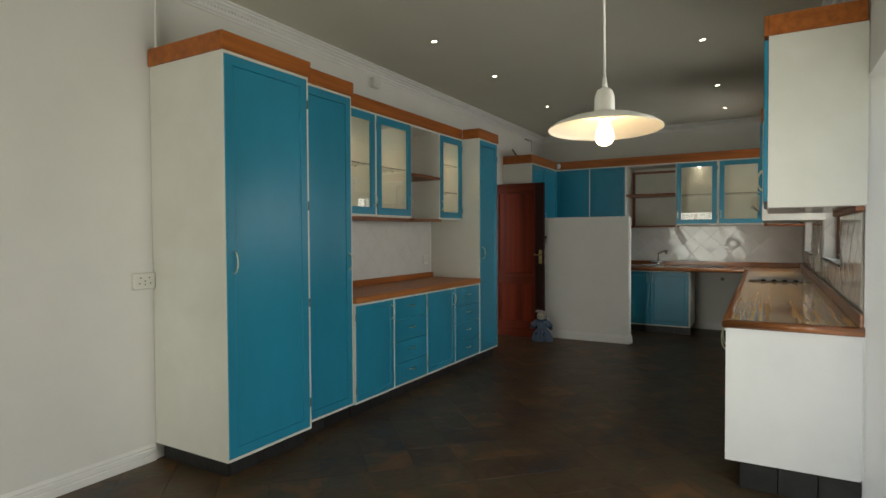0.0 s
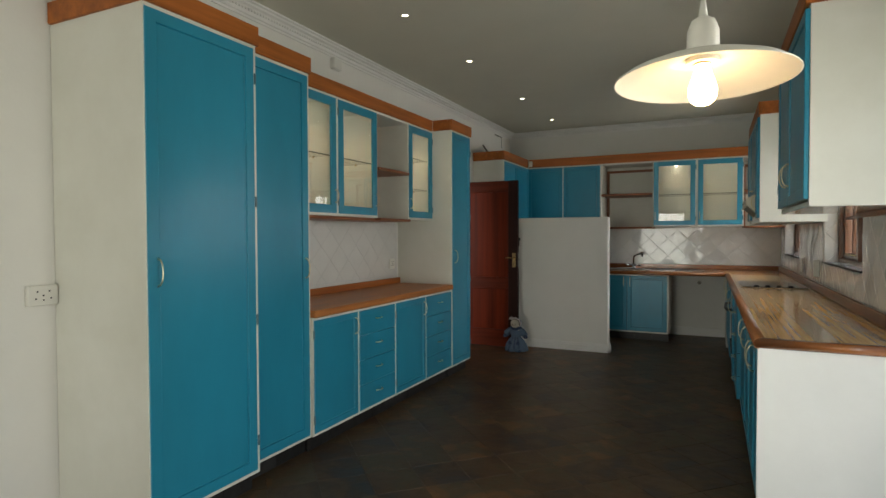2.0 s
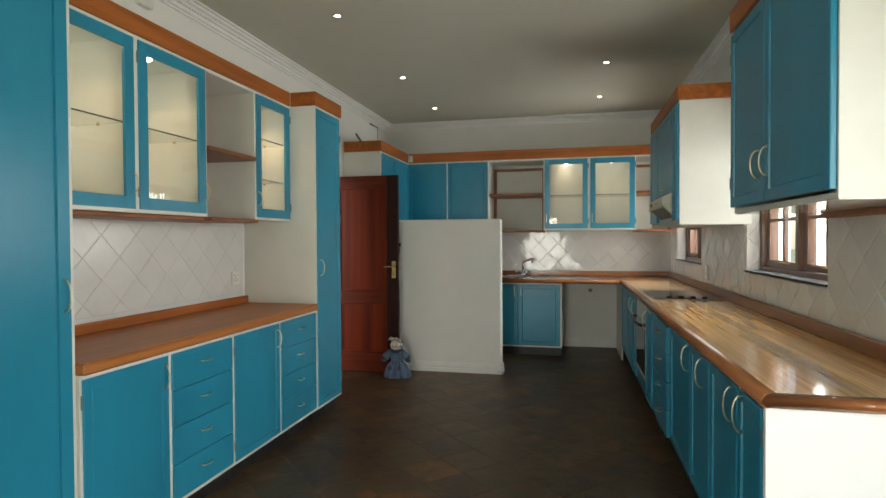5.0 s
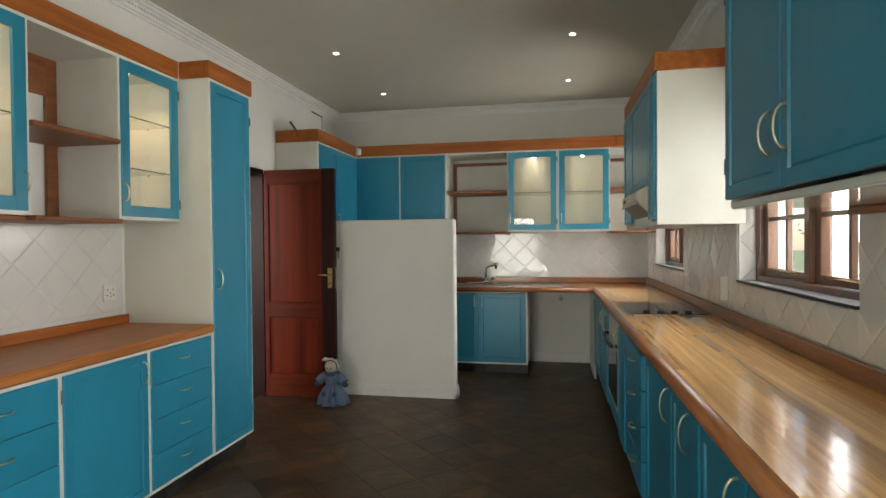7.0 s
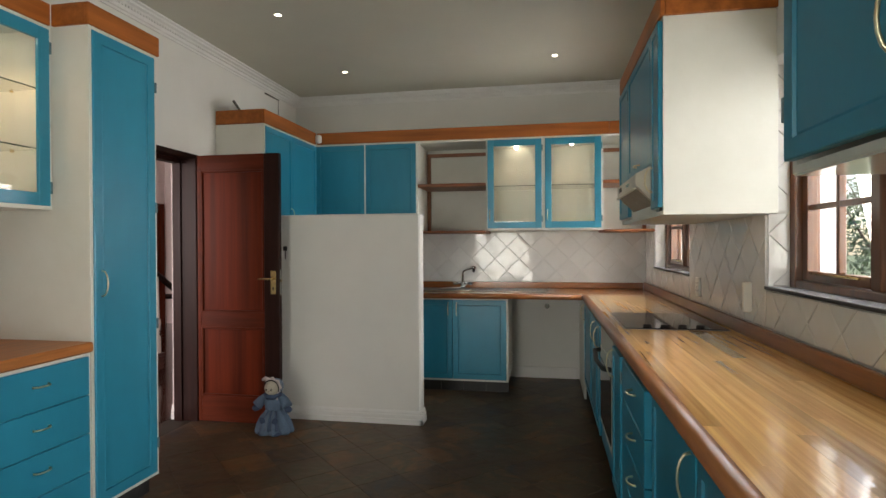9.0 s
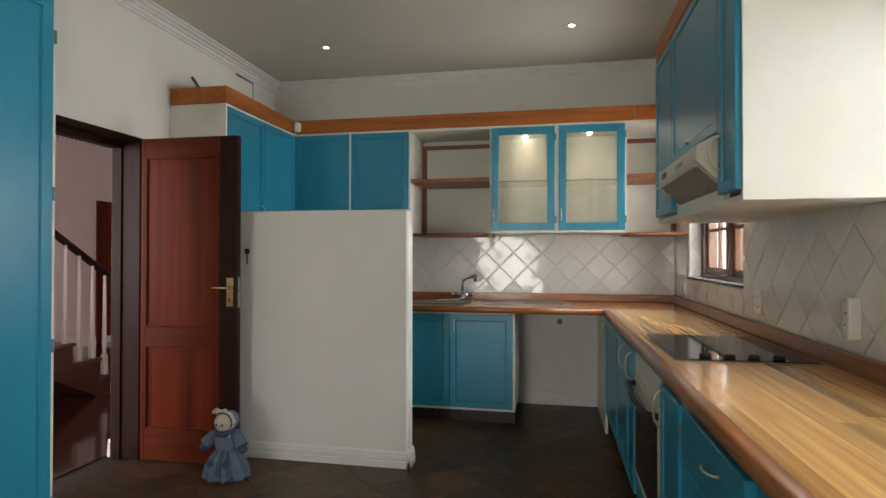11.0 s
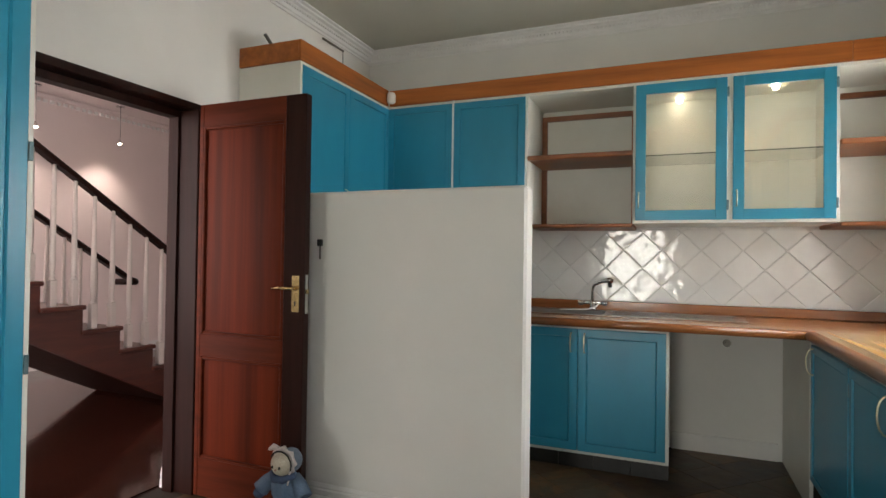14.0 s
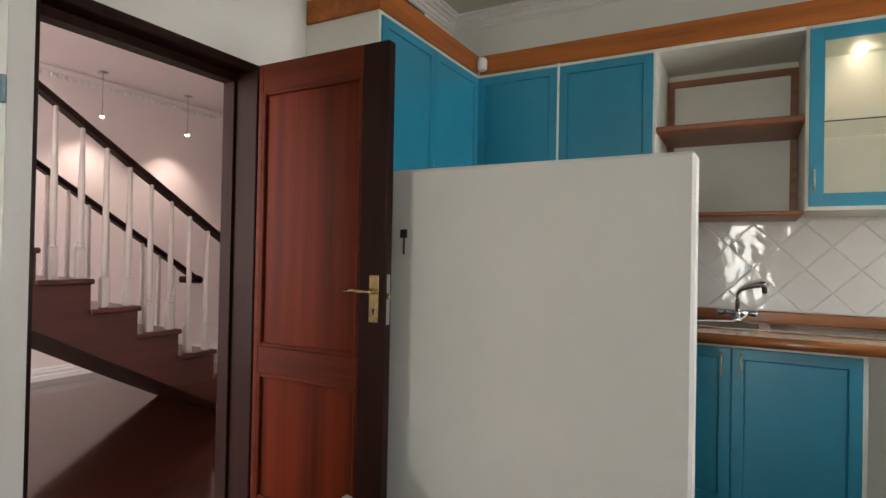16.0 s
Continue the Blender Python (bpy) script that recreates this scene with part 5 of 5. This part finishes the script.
# bonnet, face, frill, dark ties and collar
blob((0.01, 0.022, 0.358), (0.056, 0.05, 0.058), (0.2, 0.25, 0.32))
blob((-0.006, -0.018, 0.352), (0.059, 0.056, 0.06), PALE, 0.12)
arc = [D + Vector((-0.004 + 0.063 * math.cos(t), -0.03, 0.358 + 0.062 * math.sin(t))) for t in [radians(150 - 21 * k) for k in range(10)]]
doll_part(tube(bmesh.new(), [p + Vector((0.004 * math.sin(3 * k), 0.008, 0.006 * math.cos(4 * k))) for k, p in enumerate(arc)], [0.009 + 0.005 * (k % 2) for k in range(10)], 8), LACE)
doll_part(tube(bmesh.new(), [p + Vector((0.0, -0.013, -0.005)) for p in arc], 0.0038, 6), DARKC)
doll_part(tube(bmesh.new(), [D + Vector((-0.03, -0.02, 0.42)), D + Vector((-0.06, -0.022, 0.424)), D + Vector((-0.086, -0.022, 0.408))], [0.01, 0.016, 0.008], 8), LACE)
doll_part(tube(bmesh.new(), [D + Vector((0.052, -0.04, 0.34)), D + Vector((0.056, -0.052, 0.3)), D + Vector((0.052, -0.06, 0.27))], [0.005, 0.006, 0.004], 6), LACE)
for s in (-1, 1):
    blob((-0.008 + s * 0.02, -0.0705, 0.347), (0.006, 0.004, 0.008), DARKC)
blob((-0.008, -0.0735, 0.336), (0.005, 0.004, 0.005), (0.4, 0.22, 0.18))
doll_part(tube(bmesh.new(), [D + Vector((-0.06, -0.03, 0.306)), D + Vector((-0.02, -0.066, 0.29)), D + Vector((0.03, -0.066, 0.292)), D + Vector((0.075, -0.03, 0.312))], [0.014, 0.018, 0.018, 0.014], 8), CLOTH2)
bmesh.ops.transform(doll, matrix=Matrix.Translation(D) @ Matrix.Diagonal((0.92, 0.92, 0.92, 1)) @ Matrix.Translation(-D), verts=doll.verts)
solid("rag_doll", doll, dm, "rag doll in a blue denim dress standing against the door", "doll")
key = thing("key", (-2.47, PY0, 1.27), "black key hook on the partition edge", "key")
part("hook", B(-2.488, -2.458, PY0 - 0.014, PY0 - 0.0005, 1.29, 1.325, bevel=0.003), BLACK, key)
part("key_blade", B(-2.476, -2.468, PY0 - 0.009, PY0 - 0.004, 1.225, 1.289), DARKMETAL, key)

# ---- garden outside ----
solid("ground", B(-60, 60, -60, 80, -0.5, -0.2), GRASS, "green lawn round the house", "ground", kind="structure")
solid("terrace", B(0.8, 4.2, -6, 14, -0.2, -0.14), PAVE, "pale paved terrace outside the windows", "pavement", kind="structure")


def bush(x, y, r, h, seed):
    g = random.Random(seed)
    b = thing("garden_shrub", (x, y, -0.2), "leafy green garden shrub outside the window", "shrub", "garden shrubs")
    bm = bmesh.new()
    for k in range(6):
        a = g.uniform(0, 6.28)
        tube(bm, [(x, y, -0.2), (x + 0.3 * r * math.cos(a), y + 0.3 * r * math.sin(a), h * 0.35), (x + 0.7 * r * math.cos(a), y + 0.7 * r * math.sin(a), h * 0.75)], [0.05, 0.03, 0.012], 6)
    part("stem", bm, BARK, b)
    vs, fs = [], []
    for k in range(2600):
        a, e, q = g.uniform(0, 6.28), g.uniform(-0.9, 1.5), g.uniform(0.45, 1) ** 0.5
        lump = 1 + 0.3 * math.sin(3 * a + seed) * math.cos(2 * e + seed)
        c = Vector((x + r * q * lump * math.cos(a) * math.cos(e), y + r * q * lump * math.sin(a) * math.cos(e), h * 0.55 + h * 0.5 * q * lump * math.sin(e)))
        u = Vector((g.gauss(0, 1), g.gauss(0, 1), g.gauss(0, 1))).normalized()
        v = u.orthogonal().normalized()
        s = g.uniform(0.05, 0.09)
        i = len(vs)
        vs += [c - u * s, c + v * s * 0.45, c + u * s, c - v * s * 0.45]
        fs.append((i, i + 1, i + 2, i + 3))
    me = bpy.data.meshes.new("foliage")
    me.from_pydata(vs, [], fs)
    me.materials.append(LEAF)
    me.transform(Matrix.Translation(-Vector((x, y, -0.2))))
    ob = new("foliage", me)
    ob.parent = b


for i, (x, y, r, h) in enumerate(((6.4, 11.5, 1.2, 3.0), (5.8, 14.2, 1.3, 2.6), (7.4, 8.2, 1.0, 2.2), (7.6, 17.5, 1.8, 4.0), (6.8, 6.2, 0.9, 1.7), (11.5, 15.0, 2.2, 3.4), (12.0, 21.0, 2.6, 4.2), (10.5, 10.5, 1.8, 2.6))):
    bush(x, y, r, h, i + 3)

# ---- glazed wall tiles, laid diagonally ----


def diagonal_tiles(parent, fr, u0, u1, w0, w1, side, off, holes=(), thick=0.006, material=None, gap=0.0016, tilt=0.011):
    h = side / math.sqrt(2)
    rects = [(u0, u1, w0, w1)]
    for a, b, c, d in holes:
        nxt = []
        for (p, q, r, s) in rects:
            if b <= p or a >= q or d <= r or c >= s:
                nxt.append((p, q, r, s))
                continue
            if a > p:
                nxt.append((p, a, r, s))
            if b < q:
                nxt.append((b, q, r, s))
            p2, q2 = max(p, a), min(q, b)
            if c > r:
                nxt.append((p2, q2, r, c))
            if d < s:
                nxt.append((p2, q2, d, s))
        rects = nxt
    e = h - gap / 2 * math.sqrt(2)
    for (p, q, r, s) in rects:
        i0, i1 = int((p - off[0]) / h) - 2, int((q - off[0]) / h) + 2
        j0, j1 = int((r - off[1]) / h) - 2, int((s - off[1]) / h) + 2
        for i in range(i0, i1 + 1):
            for j in range(j0, j1 + 1):
                if (i + j) % 2:
                    continue
                cu, cw = off[0] + i * h, off[1] + j * h
                poly = clip_poly([(cu - e, cw), (cu, cw - e), (cu + e, cw), (cu, cw + e)], p + 0.001, q - 0.001, r + 0.001, s - 0.001)
                if len(poly) < 3 or area_of(poly) < 0.0004:
                    continue
                ta, tb = rnd.gauss(0, tilt), rnd.gauss(0, tilt)
                part("tile", slab_piece(lambda u, w, d: fr.pt(u, d + (ta * (u - cu) + tb * (w - cw) if d else 0), w), poly, thick, 0.007), material or TILE, parent)


TS = 0.171
fr = Front("y", YB - 0.002, -1)
tw = solid("tile_wall_north", fr.box(bmesh.new(), -1.9, 0.446, 0, 0.002, 0.93, 1.462), TILEGROUT, "white glazed diagonal wall tiles above the sink", "tiles", kind="structure")
diagonal_tiles(tw, Front("y", YB - 0.004, -1), -1.9, 0.44, 0.956, 1.45, TS, (-1.127, 1.187))
tw = solid("tile_wall_east", B(XR - 0.002, XR - 0.0005, 3.38, 8.63, 0.93, 1.108), TILEGROUT, "white glazed diagonal wall tiles behind the worktop", "tiles", kind="structure")
diagonal_tiles(tw, Front("x", XR - 0.002, -1), 3.38, 8.63, 0.962, 1.47, TS, (5.95, 1.155), holes=[(WN[0] - 0.002, WN[1] + 0.002, WN[2] - 0.002, 3), (WF[0] - 0.002, WF[1] + 0.002, WF[2] - 0.002, 3)])
for i, wv in enumerate((WN, WF)):
    fr = Front("y", wv[1] - 0.0005, -1)
    tw = solid("tile_reveal_%d" % (i + 1), fr.box(bmesh.new(), XR + 0.001, XR + 0.086, 0, 0.001, wv[2] + 0.016, wv[3] - 0.001), TILEGROUT, "white tiled window reveal", "tiles", kind="structure")
    diagonal_tiles(tw, Front("y", wv[1] - 0.0015, -1), XR + 0.0, XR + 0.086, wv[2] + 0.016, wv[3] - 0.002, TS, (XR, 1.25))
tw = solid("tile_wall_west", B(XL + 0.0005, XL + 0.002, 3.18, 5.19, 0.94, 1.475), TILE_PLAIN, "white glazed diagonal tiles behind the dresser", "tiles", kind="structure")
diagonal_tiles(tw, Front("x", XL + 0.002, 1), 3.18, 5.19, 0.968, 1.473, TS, (4.0, 1.155), thick=0.004, gap=0.0005, material=TILE_PLAIN, tilt=0.003)

# ---- slate floor, laid diagonally ----
FS_ = 0.27
h = FS_ / math.sqrt(2)
g = random.Random(11)
rest_v, rest_f = [], []
pieces = []
for i in range(-20, 9):
    for j in range(-18, 50):
        if (i + j) % 2:
            continue
        cx, cy = i * h, j * h
        e = h - 0.0014
        poly = clip_poly([(cx - e, cy), (cx, cy - e), (cx + e, cy), (cx, cy + e)], XL + 0.002, XR - 0.002, YS, YB - 0.002)
        if len(poly) >= 3 and area_of(poly) > 0.001:
            near = -2.66 < cx < -0.05 and 0.7 < cy < 8.3 or (-3.1 < cx < -2.4 and 0.9 < cy < 2.1)
            pieces.append((not near, poly))
shared = {}
count = 0
for far, poly in pieces:
    lift = g.uniform(0, 0.0016)
    bm = slab_piece(lambda u, w, d: Vector((u, w, -0.006 + d)), poly, 0.0052 + lift * 0.4, 0.0009)
    if not far and count < 300:
        ob = part("slate_tile", bm, SLATE, floor)
        count += 1
    else:
        finish(bm)
        base = len(rest_v)
        bm.verts.index_update()
        rest_v += [v.co.copy() for v in bm.verts]
        rest_f += [[base + v.index for v in f.verts] for f in bm.faces]
        bm.free()
me = bpy.data.meshes.new("slate_tiles")
me.from_pydata(rest_v, [], rest_f)
me.materials.append(SLATE_REST)
ob = new("slate_tiles", me)
ob.parent = floor
tagged(ob, kind="stuff")
# hall boards
y = HX
while y < XL - 0.3:
    part("floor_board", B(y + 0.0003, y + 0.0897, HY0, HY1, -0.006, 0.0), FLOORWOOD, hall_floor)
    y += 0.09
